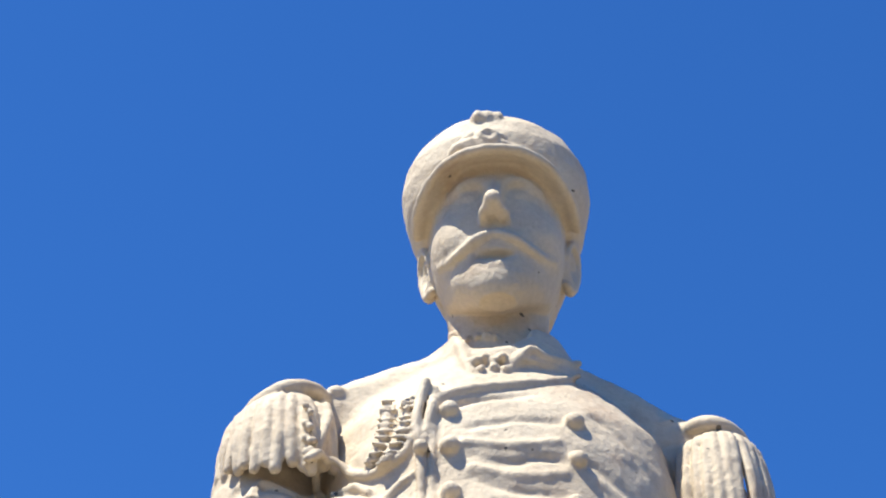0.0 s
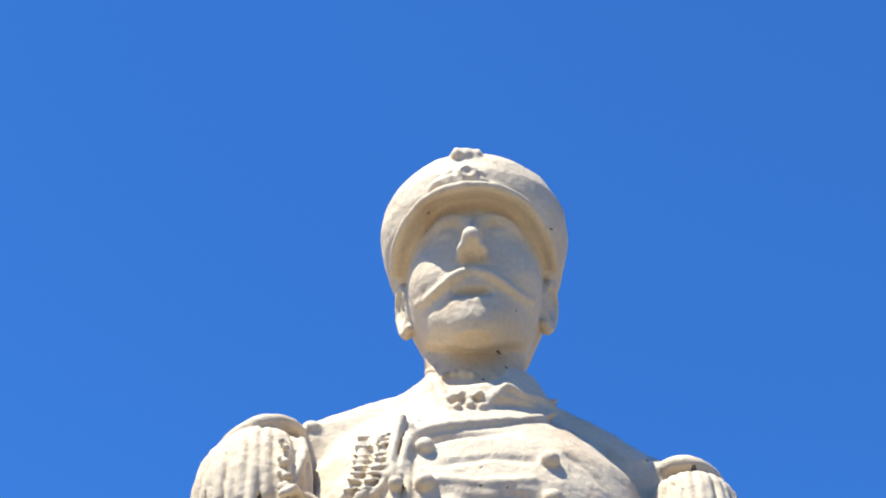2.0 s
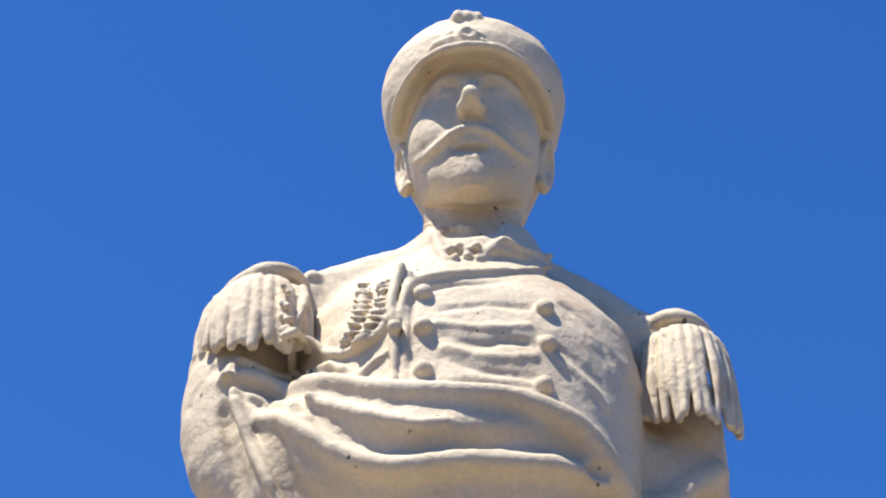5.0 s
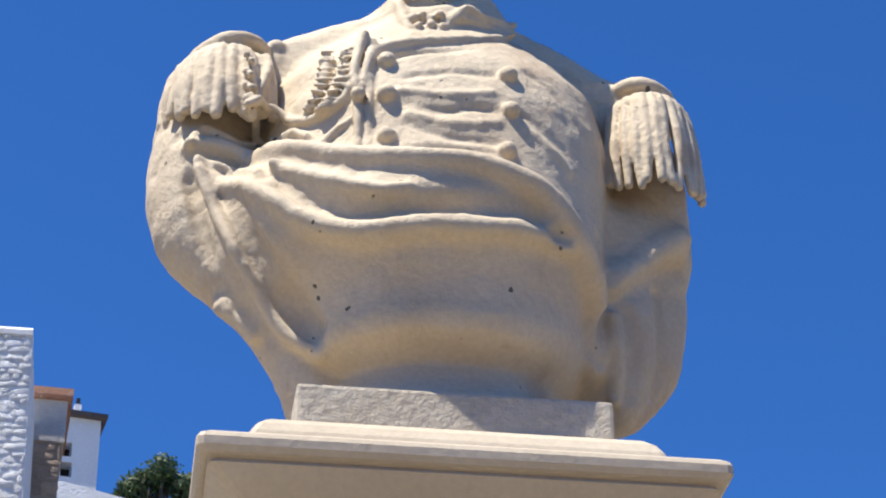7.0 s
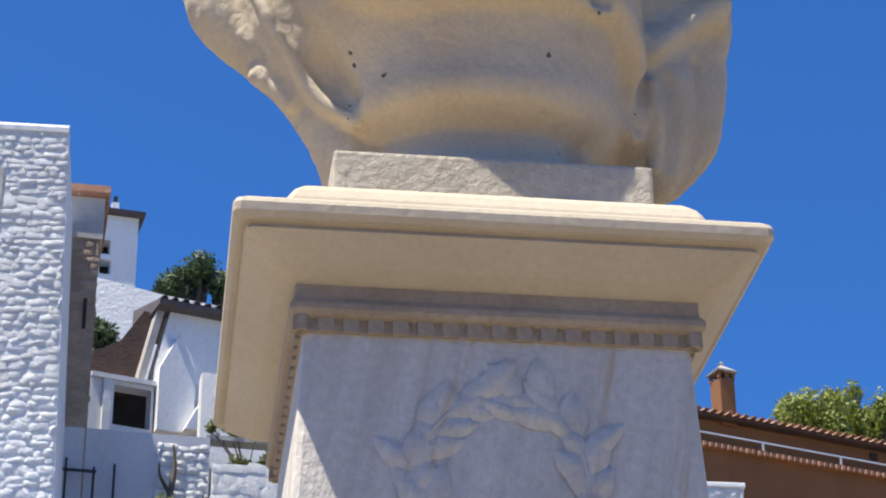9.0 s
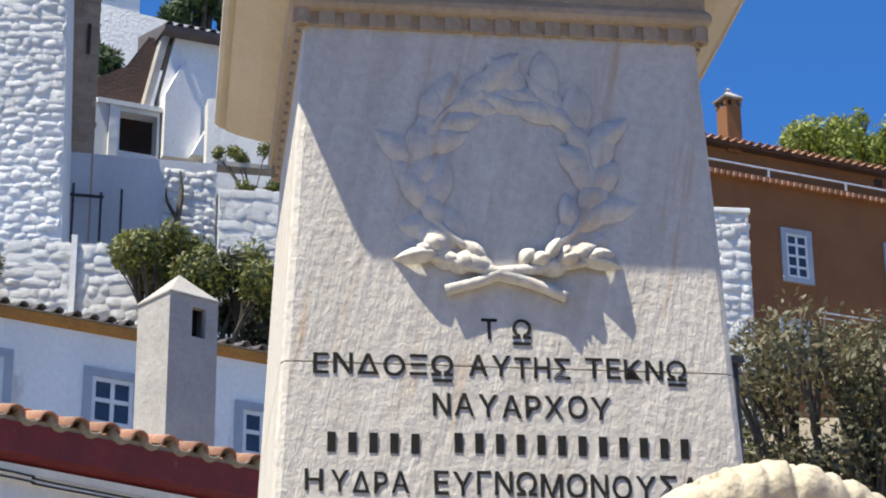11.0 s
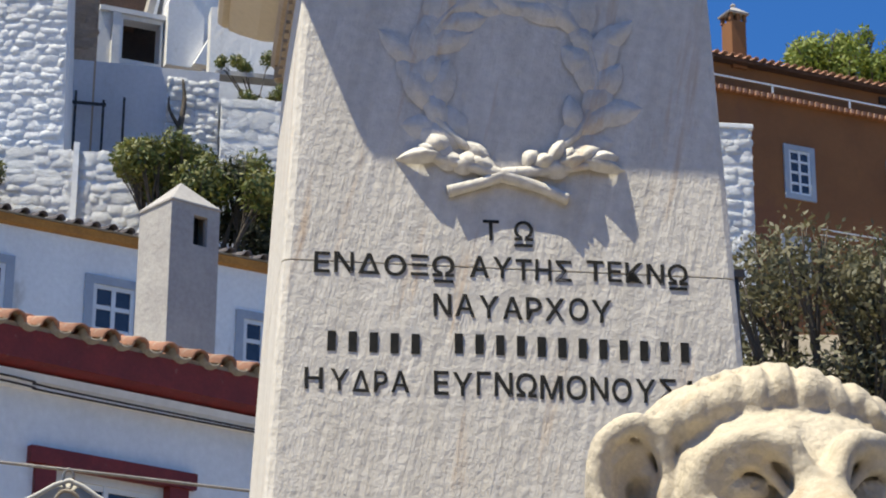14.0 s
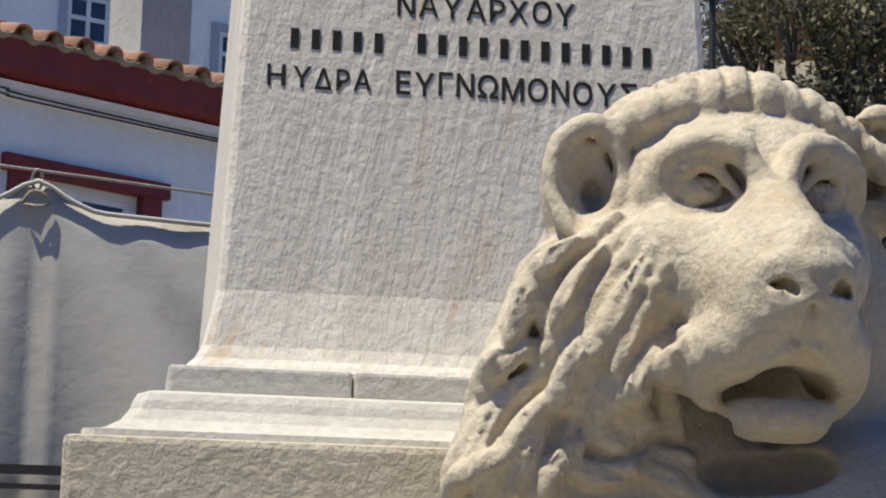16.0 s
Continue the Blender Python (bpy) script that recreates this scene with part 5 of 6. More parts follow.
# open mouth, jaw and lips
clay.limb([(0.248, -1.115, 1.984), (0.285, -1.165, 1.996), (0.335, -1.190, 2.004), (0.375, -1.175, 2.002), (0.410, -1.125, 1.990)], [0.006, 0.015, 0.022, 0.018, 0.008], 0.005, True)
clay.egg((0.338, -1.120, 1.998), (0.056, 0.080, 0.020), (8, 0, 0), 0.006, True)
clay.egg((0.338, -1.06, 1.992), (0.062, 0.09, 0.022), k=0.008, cut=True)
clay.limb([(0.262, -1.02, 1.978), (0.290, -1.085, 1.966), (0.335, -1.115, 1.957), (0.382, -1.085, 1.966), (0.410, -1.02, 1.978)], [0.012, 0.018, 0.023, 0.018, 0.012], 0.015)
clay.egg((0.335, -1.05, 1.948), (0.062, 0.085, 0.028), k=0.02)
clay.egg((0.335, -0.99, 1.895), (0.10, 0.09, 0.040), k=0.02, cut=True)
for s in (-1, 1):
    clay.limb([(0.328 + s * 0.098, -1.055, 2.052), (0.328 + s * 0.104, -1.048, 2.010), (0.328 + s * 0.088, -1.052, 1.978)], [0.028, 0.026, 0.014], 0.012)
    clay.limb([(0.326 + s * 0.012, -1.205, 2.036), (0.326 + s * 0.045, -1.165, 2.022), (0.326 + s * 0.080, -1.105, 2.006), (0.326 + s * 0.094, -1.055, 1.992)], [0.008, 0.011, 0.010, 0.008], 0.008)
# nose leather and nostrils
clay.egg((0.325, -1.196, 2.132), (0.060, 0.036, 0.036), k=0.02)
for s in (-1, 1):
    clay.limb([(0.325 + s * 0.058, -1.180, 2.108), (0.325 + s * 0.058, -1.205, 2.134), (0.325 + s * 0.034, -1.222, 2.146), (0.325, -1.228, 2.140)], [0.010, 0.012, 0.014, 0.016], 0.012)
    clay.limb([(0.328 + s * 0.020, -1.232, 2.104), (0.328 + s * 0.036, -1.224, 2.114), (0.328 + s * 0.052, -1.200, 2.112), (0.328 + s * 0.060, -1.180, 2.098)], [0.006, 0.012, 0.011, 0.004], 0.006, True)
clay.limb([(0.327, -1.232, 2.085), (0.327, -1.222, 2.05), (0.327, -1.21, 2.03)], 0.006, 0.01, True)
# eyes, lids and brows
for s, cx in ((-1, 0.318), (1, 0.322)):
    clay.egg((cx + s * 0.083, -1.052, 2.284), (0.054, 0.044, 0.038), (0, s * 8, s * 18), 0.025, True)
    clay.egg((cx + s * 0.082, -1.010, 2.284), (0.034, 0.030, 0.026), k=0.004)
    clay.limb([(cx + s * 0.126, -1.000, 2.276), (cx + s * 0.105, -1.034, 2.310), (cx + s * 0.080, -1.044, 2.315), (cx + s * 0.054, -1.044, 2.296), (cx + s * 0.036, -1.052, 2.268)], [0.006, 0.009, 0.010, 0.009, 0.006], 0.004)
    clay.limb([(cx + s * 0.122, -1.003, 2.270), (cx + s * 0.086, -1.030, 2.253), (cx + s * 0.040, -1.050, 2.262)], [0.005, 0.006, 0.005], 0.004)
    clay.limb([(cx + s * 0.080 + 0.013 * math.cos(a), -1.039, 2.286 + 0.013 * math.sin(a)) for a in (radians(q) for q in range(0, 361, 60))], 0.0045, 0.003, True)
    clay.egg((cx + s * 0.080, -1.040, 2.286), (0.006, 0.010, 0.006), k=0.003, cut=True)
    clay.limb([(cx + s * 0.152, -0.980, 2.292), (cx + s * 0.130, -1.020, 2.334), (cx + s * 0.086, -1.050, 2.348), (cx + s * 0.042, -1.074, 2.338), (cx + s * 0.022, -1.086, 2.306)], [0.010, 0.016, 0.021, 0.022, 0.014], 0.03)
clay.limb([(0.318, -1.03, 2.405), (0.319, -1.075, 2.355), (0.320, -1.10, 2.32)], [0.008, 0.013, 0.008], 0.03, True)
# ears: hollow cups with a thick rim
for ex, ey, ez, s in ((0.080, -0.915, 2.310, -1), (0.548, -0.875, 2.360, 1)):
    clay.egg((ex, ey + 0.02, ez), (0.056, 0.050, 0.090), (0, s * -8, s * -20), 0.015)
    clay.limb([(ex + s * -0.052, ey - 0.028, ez - 0.030), (ex + s * -0.050, ey - 0.026, ez + 0.045), (ex + s * -0.012, ey - 0.028, ez + 0.082), (ex + s * 0.034, ey - 0.020, ez + 0.055), (ex + s * 0.048, ey - 0.020, ez - 0.005), (ex + s * 0.030, ey - 0.034, ez - 0.065), (ex, ey - 0.045, ez - 0.095)],
              [0.012, 0.015, 0.019, 0.017, 0.014, 0.013, 0.010], 0.010)
    clay.egg((ex - s * 0.008, ey - 0.045, ez), (0.032, 0.050, 0.058), (0, s * -8, 0), 0.012, True)
    clay.egg((ex - s * 0.018, ey - 0.010, ez - 0.015), (0.018, 0.045, 0.028), k=0.008, cut=True)
# forelock: a soft roll of hair parted by shallow grooves
lrnd = random.Random(11)
hair = [(0.135, -0.925, 2.385), (0.170, -0.948, 2.410), (0.225, -0.962, 2.430), (0.300, -0.968, 2.444), (0.380, -0.960, 2.434), (0.450, -0.935, 2.412), (0.525, -0.895, 2.378)]
for back, up, fat in ((0.0, 0.0, 1.0), (0.07, 0.014, 1.15), (0.15, 0.005, 1.4)):
    clay.limb([(x, y + back, z + up) for x, y, z in hair], [0.026 * fat, 0.032 * fat, 0.036 * fat, 0.040 * fat, 0.036 * fat, 0.032 * fat, 0.026 * fat], 0.02)
line = curve_through(hair, 4)
for i, p in enumerate(line):
    lean = (p[0] - 0.30) * 0.12 + lrnd.uniform(-0.012, 0.012)
    x, y, z = p[0] + lrnd.uniform(-0.006, 0.006), p[1], p[2]
    if x < 0.16:
        continue
    if i % 2 == 0:
        clay.egg((x + lean, y - 0.012, z - 0.012), (lrnd.uniform(0.016, 0.026), 0.030, lrnd.uniform(0.022, 0.034)), (0, lrnd.uniform(-30, 30), 0), 0.012)
    else:
        clay.limb([(x + lean, y - 0.042, z - 0.022), (x + lean * 0.5, y - 0.036, z + 0.012), (x, y - 0.005, z + 0.038), (x - lean, y + 0.06, z + 0.052)], [0.005, 0.008, 0.008, 0.006], 0.010, True)
lion = clay.skin("lion_statue", LION, 0.0012, 0.03)
tagged(lion, "cream marble reclining lion with curled mane before the pedestal", "statue")


# ---- canvas screen on a wire beside the monument ----
canvas = thing("canvas_screen", pose(0, 0, 0), "faded grey canvas curtain hung from a stretched wire", "curtain")
bm = bmesh.new()
cols, rows_ = 60, 34
top = lambda u: 3.03 + 0.09 * math.exp(-((u - 0.54) / 0.05) ** 2) + 0.055 * math.exp(-((u - 0.54) / 0.22) ** 2) + 0.01 * math.sin(9 * u)
grid = []
for j in range(rows_ + 1):
    w = j / rows_
    row = []
    for i in range(cols + 1):
        u = i / cols
        x = -2.0 + 2.1 * u
        z = top(u) * (1 - w) + 0.15 * w
        fan = (u - 0.54) / (0.1 + 1.3 * w)
        y = 3.0 + 0.05 * math.sin(fan * 9) * min(1, 2.5 * w) + 0.035 * math.sin(u * 22 + 3 * w) * w + 0.06 * math.sin(2.2 * u + 5 * w) * w - 0.05 * math.sin(math.pi * min(1, w * 2.2)) * (u > 0.56)
        row.append(bm.verts.new((x, y, z)))
    grid.append(row)
for j in range(rows_):
    for i in range(cols):
        bm.faces.new((grid[j][i], grid[j + 1][i], grid[j + 1][i + 1], grid[j][i + 1]))
sheet = part("sheet", bm, CANVAS, canvas, "creased grey canvas with stains", True)
so = sheet.modifiers.new("cloth", "SOLIDIFY")
so.thickness = 0.006
bm = bmesh.new()
tube(bm, [(-2.0 + 2.1 * k / 24, 2.985, top(k / 24) - 0.004) for k in range(25)], 0.008, 6, 2)
part("hem", bm, CANVAS, canvas, "rolled upper hem", True)
ring = bmesh.new()
tube(ring, [(-0.866 + 0.016 * math.cos(a), 2.985, 3.165 + 0.032 * math.sin(a)) for a in (radians(k) for k in range(0, 361, 30))], 0.005, 6, 2)
part("ring", ring, WIRE, canvas, "steel hanging ring", True)
bm = bmesh.new()
tube(bm, [(-0.91, 2.98, 3.085), (-0.885, 2.97, 3.12), (-0.85, 2.97, 3.12), (-0.825, 2.98, 3.09), (-0.86, 2.965, 3.075), (-0.905, 2.98, 3.085)], 0.006, 6, 3)
part("cord", bm, MORTAR, canvas, "knotted cord through the ring", True)
bm = bmesh.new()
tube(bm, [(-2.1, 2.985, 3.29), (-0.87, 2.985, 3.195), (-0.35, 2.985, 3.15), (0.4, 2.985, 3.09)], 0.005, 6, 4)
part("wire", bm, WIRE, canvas, "stretched steel wire", True)
part("bottom_bar", boxes((-2.2, -0.55, 2.90, 2.93, 2.235, 2.262), (-2.2, -0.55, 2.90, 2.93, 2.19, 2.205)), IRON, canvas, "thin dark metal rails")
for x in (-2.1, 0.4):
    part("post", box(x - 0.025, x + 0.025, 2.95, 3.02, -0.02, 3.32), IRON, canvas, "slim iron post")


def tile_row(parent, n, pitch, x0, z, y0, radius, length, slope, mat=TILE, name="tile", rows=1):
    shape = mesh_of(name, barrel(radius, radius * 0.85, length), mat, True)
    for r in range(rows):
        for k in range(n):
            t = new(name, shape)
            t.parent = parent
            jig = random.Random(k * 7 + r)
            t.matrix_basis = pose(x0 + pitch * k + jig.uniform(-0.01, 0.01), y0 + r * length * 0.82 * math.cos(slope), z + r * length * 0.82 * math.sin(slope) + jig.uniform(-0.008, 0.008), math.degrees(slope), 0, jig.uniform(-2, 2))


# ---- house with dark red eaves ----
E = thing("red_eaved_house", upright(-1.94, 15.0, 33), "white plastered house with red eaves and clay tiles", "house")
part("wall", pierced(-3.0, 6.0, 1.0, 6.70, 0, 0.5, [(0.52, 1.72, 4.5, 6.03)]), PLASTER, E, "flaking white lime plaster wall")
part("eaves_board", prism([(-0.02, 6.78), (-0.26, 6.84), (-0.28, 7.10), (0.3, 7.12), (0.3, 6.78)], -3.0, 6.0), RED, E, "peeling dark red eaves board")
part("eaves_moulding", prism([(0.02, 6.64), (-0.05, 6.66), (-0.06, 6.70), (-0.10, 6.715), (-0.12, 6.78), (0.02, 6.78)], -3.0, 6.0), PLASTER, E, "white plaster moulding under the eaves")
part("roof", prism([(-0.27, 7.10), (-0.27, 7.14), (4.0, 8.3), (4.0, 8.2), (0.3, 7.10)], -3.0, 6.0), MORTAR, E, "mortared clay roof bed")
tile_row(E, 29, 0.31, -2.9, 7.13, -0.36, 0.095, 0.45, 0.27, rows=4)
under = mesh_of("tile", barrel(0.11, 0.10, 0.42), MORTAR, True)
for k in range(28):
    t = new("tile", under)
    t.parent = E
    t.matrix_basis = pose(-2.745 + 0.31 * k, -0.33, 7.20, 15, 180, 0)
red = part("window_surround", boxes((0.34, 0.54, -0.05, 0.1, 4.4, 6.02), (1.70, 1.90, -0.05, 0.1, 4.4, 6.02), (0.27, 1.97, -0.075, 0.1, 6.02, 6.165)), RED, E, "dark red painted window surround")
window(E, 0.54, 1.70, 4.5, 6.02, WHITEWOOD, WHITEWOOD, (2, 3), 0.07, 0.02, y=0.08)
# a near-black block gives the shade inside the room
part("back_room", box(0.4, 1.85, 0.6, 0.9, 4.3, 6.2), DARK, E, "dark block painted as the unlit room behind the window")
bm = bmesh.new()
for k in range(2):
    tube(bm, [(-3.0, -0.13, 6.74 - 0.05 * k), (0, -0.14, 6.70 - 0.05 * k), (0.4, -0.13, 6.67 - 0.04 * k), (3, -0.13, 6.66 - 0.02 * k), (6, -0.13, 6.70)], 0.010, 5, 4)
part("cable", bm, IRON, E, "loose dark cables along the wall", True)

# square chimney with pointed top
chim = thing("plaster_chimney", pose(-0.50, 18.55, 7.6, 0, 0, 33), "grey plastered square chimney with a pointed cap", "chimney")
bm = pierced(-0.30, 0.30, 0.0, 1.93, -0.30, -0.22, [(-0.02, 0.15, 1.50, 1.82)])
part("front", bm, GREYPLASTER, chim, "grey plaster face with a smoke slot")
part("shaft", boxes((-0.30, -0.22, -0.22, 0.30, 0, 1.93), (0.22, 0.30, -0.22, 0.30, 0, 1.93), (-0.22, 0.22, 0.22, 0.30, 0, 1.93)), GREYPLASTER, chim)
bm = square_turn([(0.315, 1.925), (0.315, 1.945), (0.16, 2.10), (0.01, 2.25)], 0.02)
part("cap", bm, GREYPLASTER, chim, "pointed plaster cap")
part("flue", box(-0.2, 0.2, -0.05, 0.2, 0.5, 1.9), DARK, chim)

# ---- long house behind, with an orange band under its tiles ----
D = thing("long_house", upright(-3.13, 30.0, 25), "white plastered long house with orange eaves band", "house")
part("wall", pierced(-5, 9, 7.0, 13.24, 0, 0.5, [(1.45, 2.26, 11.2, 12.50), (4.12, 4.93, 11.0, 12.45), (-0.62, 0.05, 11.2, 12.5)]), PLASTER, D, "uneven white lime plaster wall")
part("eaves_band", prism([(0.0, 13.22), (-0.10, 13.25), (-0.14, 13.36), (0.3, 13.38), (0.3, 13.22)], -5, 9), ORANGE, D, "orange eaves band")
part("roof", prism([(-0.15, 13.37), (-0.15, 13.40), (4, 14.3), (4, 14.2), (0.3, 13.37)], -5, 9), MORTAR, D, "grey mortared roof")
tile_row(D, 46, 0.30, -4.9, 13.39, -0.24, 0.085, 0.42, 0.20, SLATE, rows=2)
for x0, x1, z0, z1 in ((1.36, 2.36, 10.9, 12.66), (4.03, 5.03, 10.8, 12.52), (-0.75, 0.17, 10.9, 12.72)):
    window(D, x0, x1, z0, z1, BLUEWOOD, WHITEWOOD, (2, 4), 0.14, 0.04, sash_w=0.07)
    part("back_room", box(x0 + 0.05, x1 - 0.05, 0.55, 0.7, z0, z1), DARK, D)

# ---- tall whitewashed stone house ----
A = thing("stone_house", upright(-2.62, 36.0, 0), "tall whitewashed rubble stone house with worn corner", "house")
bm = slab([(-7.0, 10.0), (0.0, 10.0), (0.0, 16.4), (-0.27, 25.12), (-7.0, 25.2)], 0.0, 8.0)
part("wall", bm, WASH, A, "whitewashed rubble wall")
stone_courses(A, WASH, -2.6, 0.0, 15.6, 25.02, -0.004, 0.16, 0.30, 0.034, 21, 295, 0.030, skip=((-1.9, -1.40, 22.6, 24.2),))
part("wall_crown", prism([(-0.05, 25.0), (-0.06, 25.10), (0.0, 25.18), (0.5, 25.2), (0.5, 25.0)], -7.0, -0.27), PLASTER, A, "smooth plastered wall top")
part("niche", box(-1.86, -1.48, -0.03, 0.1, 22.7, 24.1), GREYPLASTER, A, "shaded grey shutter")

# lower terrace wall in front of it
low = thing("terrace_wall", upright(-2.3, 34.0, 0), "whitewashed rough terrace wall with a pilaster", "wall")
part("wall", box(-6, 1.25, 0.0, 0.6, 9.0, 16.02), WASH, low)
part("pilaster", box(-0.05, 0.05, -0.09, 0.0, 12.5, 16.15), PLASTER, low)
stone_courses(low, WASH, -2.2, -0.06, 13.2, 16.04, -0.004, 0.17, 0.34, 0.026, 5, 130)
stone_courses(low, WASH, 0.06, 1.25, 13.2, 16.02, -0.004, 0.17, 0.32, 0.026, 6, 110)

# tan stone house behind
B = thing("tan_stone_house", upright(-3.4, 40.0, 4), "tan stone house with a clay tile eave", "house")
part("wall", box(-2.0, 1.12, 0, 5, 14, 25.62), TAN, B)
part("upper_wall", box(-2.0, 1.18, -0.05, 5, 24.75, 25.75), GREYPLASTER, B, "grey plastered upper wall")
part("eave", prism([(-0.15, 25.75), (-0.2, 25.82), (-0.18, 26.0), (2.5, 26.5), (2.5, 25.75)], -2.0, 1.28), TILE, B, "clay tile eave")
stone_courses(B, TAN, 0.2, 1.12, 20.6, 24.72, -0.004, 0.2, 0.4, 0.03, 9, 90)
part("downpipe", box(0.42, 0.48, -0.12, -0.05, 15, 24.8), IRON, B, "grey rain pipe")
part("slit", box(0.86, 0.94, -0.05, 0.1, 22.6, 23.3), DARK, B, "narrow slit window")

# white tower house
B2 = thing("tower_house", upright(-3.1, 60.0, 10), "far white tower house with tile eaves", "house")
part("wall", pierced(-2.0, 1.25, 24, 36.1, 0, 0.5, [(0.06, 0.40, 34.7, 35.2), (0.10, 0.45, 34.0, 34.5), (0.25, 0.62, 32.4, 33.0)]), PLASTER, B2)
part("side_wall", box(0.75, 1.25, 0.5, 5, 24, 36.1), PLASTER, B2)
part("back_room", box(-0.2, 0.74, 0.55, 0.8, 30, 36), DARK, B2)
part("roof_edge", prism([(-0.25, 36.1), (-0.28, 36.22), (2.5, 36.7), (5, 36.2), (5, 36.1)], -2.1, 1.42), SLATE, B2, "grey tile eaves")
part("chimney_stack", box(0.42, 0.64, 0.3, 0.55, 36.1, 36.75), PLASTER, B2)
part("chimney_pot", box(0.47, 0.59, 0.36, 0.49, 36.75, 37.0), IRON, B2)

# white wall climbing behind
hw = thing("hillside_wall", upright(-2.9, 55.0, 2), "white garden wall on the slope", "wall")
part("wall", slab([(0.0, 24), (4.6, 24), (4.6, 30.5), (2.0, 30.9), (0.0, 31.35)], 0, 0.5), WASH, hw)

# ruined house with brown roof and a dark opening
R = thing("half_ruined_house", upright(-1.91, 46.0, 17), "white house with sagging brown roof and open porch", "house")
part("porch_wall", pierced(-1.2, 0.96, 20.0, 24.08, 0, 0.4, [(-0.02, 0.90, 22.96, 23.98)]), PLASTER, R)
# the porch's inner shade is painted as near-black blocks
part("porch_dark", box(-0.5, 1.4, 1.2, 1.4, 22.4, 24.4), DARK, R, "dark block painted as the unlit porch interior")
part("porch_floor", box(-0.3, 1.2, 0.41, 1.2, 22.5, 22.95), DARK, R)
part("porch_beam", box(-0.62, 1.0, -0.1, 0.3, 24.08, 24.2), PLASTER, R)
part("porch_post", box(-0.30, -0.10, -0.08, 0.0, 22.6, 24.1), PLASTER, R)
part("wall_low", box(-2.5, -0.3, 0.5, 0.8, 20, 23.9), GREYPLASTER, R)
bm = slab([(-0.75, 24.2), (0.55, 24.2), (1.02, 26.3), (0.75, 26.3), (0.2, 25.4), (-0.45, 25.0)], 0.5, 1.4)
part("brown_roof", bm, BROWNROOF, R, "sagging brown boarded roof")
part("rafter", slab([(0.55, 24.2), (0.72, 24.25), (1.18, 26.3), (1.02, 26.4)], 0.1, 0.6), GREYPLASTER, R)
part("gable_wall", slab([(0.97, 22.9), (3.2, 22.9), (3.2, 26.2), (1.30, 26.2), (0.97, 24.6)], 0.1, 0.6), PLASTER, R)
part("buttress", slab([(1.0, 22.9), (1.90, 22.9), (1.90, 24.9), (1.47, 25.5), (1.0, 24.5)], -0.25, 0.1), PLASTER, R, "sunlit white buttress")
part("ramp_wall", slab([(1.62, 22.93), (2.46, 22.93), (2.46, 24.45), (2.36, 24.45)], -0.5, -0.26), PLASTER, R, "sunlit sloping white wall")
part("roof_edge", prism([(-0.3, 26.2), (-0.32, 26.32), (2, 27.0), (2, 26.2)], 0.9, 3.4), SLATE, R, "grey tile roof edge")
tile_row(R, 9, 0.28, 1.0, 26.3, -0.36, 0.09, 0.4, 0.3, SLATE)

# white terrace wall, its blue shade put in the colour, with an iron gate frame
T = thing("garden_wall", upright(-3.04, 40.0, 6), "smooth white garden wall with rusty iron frame", "wall")
part("wall", box(-0.5, 3.34, 0, 0.5, 12, 20.33), SHADEWASH, T, "white limewashed wall with blue shade put in its colour")
part("side_wing", box(-0.5, 0.05, -3.0, 0, 12, 19.6), PLASTER, T)
stone_courses(T, WASH, 2.25, 3.34, 18.6, 20.1, -0.004, 0.17, 0.3, 0.06, 14, 60)
gate = thing("iron_gate_frame", upright(-3.04, 40.0, 6) @ pose(0.3, -0.18, 18.2), "rusty iron gate frame against the wall", "gate")
for x0, x1, z0, z1 in ((0.05, 0.10, 0, 1.36), (0.62, 0.67, 0, 1.20), (0.0, 0.70, 1.08, 1.13), (1.04, 1.09, 0.1, 1.3)):
    part("bar", box(x0, x1, -0.03, 0.03, z0, z1), IRON, gate)
tree_post = thing("dead_stem", upright(-3.04, 40.0, 6) @ pose(2.5, -0.25, 18.0), "dry brown stem against the wall", "plant")
bm = bmesh.new()
tube(bm, [(0, 0, 0), (0.03, 0, 0.9), (0.1, 0, 1.5), (0.05, 0, 2.0)], [0.09, 0.07, 0.05, 0.02], 7)
tube(bm, [(0.03, 0, 0.9), (-0.2, 0, 1.3), (-0.22, 0, 1.6)], [0.05, 0.03, 0.01], 6)
part("stem", bm, BARK, tree_post, smooth=True)

# right-hand whitewashed wall of that terrace and plants above it
rw = thing("low_white_wall", upright(0.35, 40.2, 6), "whitewashed low terrace wall below plants", "wall")
part("wall", box(0, 3.0, 0, 0.5, 12, 19.72), WASH, rw)
part("upper_wall", box(0, 3.0, 2.5, 3.0, 15, 22.9), PLASTER, rw)
part("shelf", box(0, 3.0, 1.2, 1.6, 20.75, 20.85), GREYPLASTER, rw)
stone_courses(rw, WASH, 0.0, 1.6, 18.0, 19.70, -0.004, 0.2, 0.35, 0.016, 33, 70)

# ---- ochre house on the other side ----
O = thing("ochre_house", upright(12.36, 45.0, 17.5), "tall ochre plastered house with white-framed windows", "house")
wins = [(1.60, 2.47, 20.07, 21.45), (4.58, 5.45, 20.07, 21.50), (1.42, 2.24, 17.85, 19.14), (4.4, 5.2, 17.85, 19.14)]
part("wall", pierced(-1.2, 12, 14, 22.50, 0, 0.5, [(a + 0.1, b - 0.1, c + 0.1, d - 0.1) for a, b, c, d in wins]), OCHRE, O, "patchy ochre plaster wall")
part("cornice", prism([(0.0, 22.50), (-0.12, 22.52), (-0.16, 22.64), (0.4, 22.66), (0.4, 22.50)], -1.2, 12), OCHRE, O, "projecting ochre cornice")
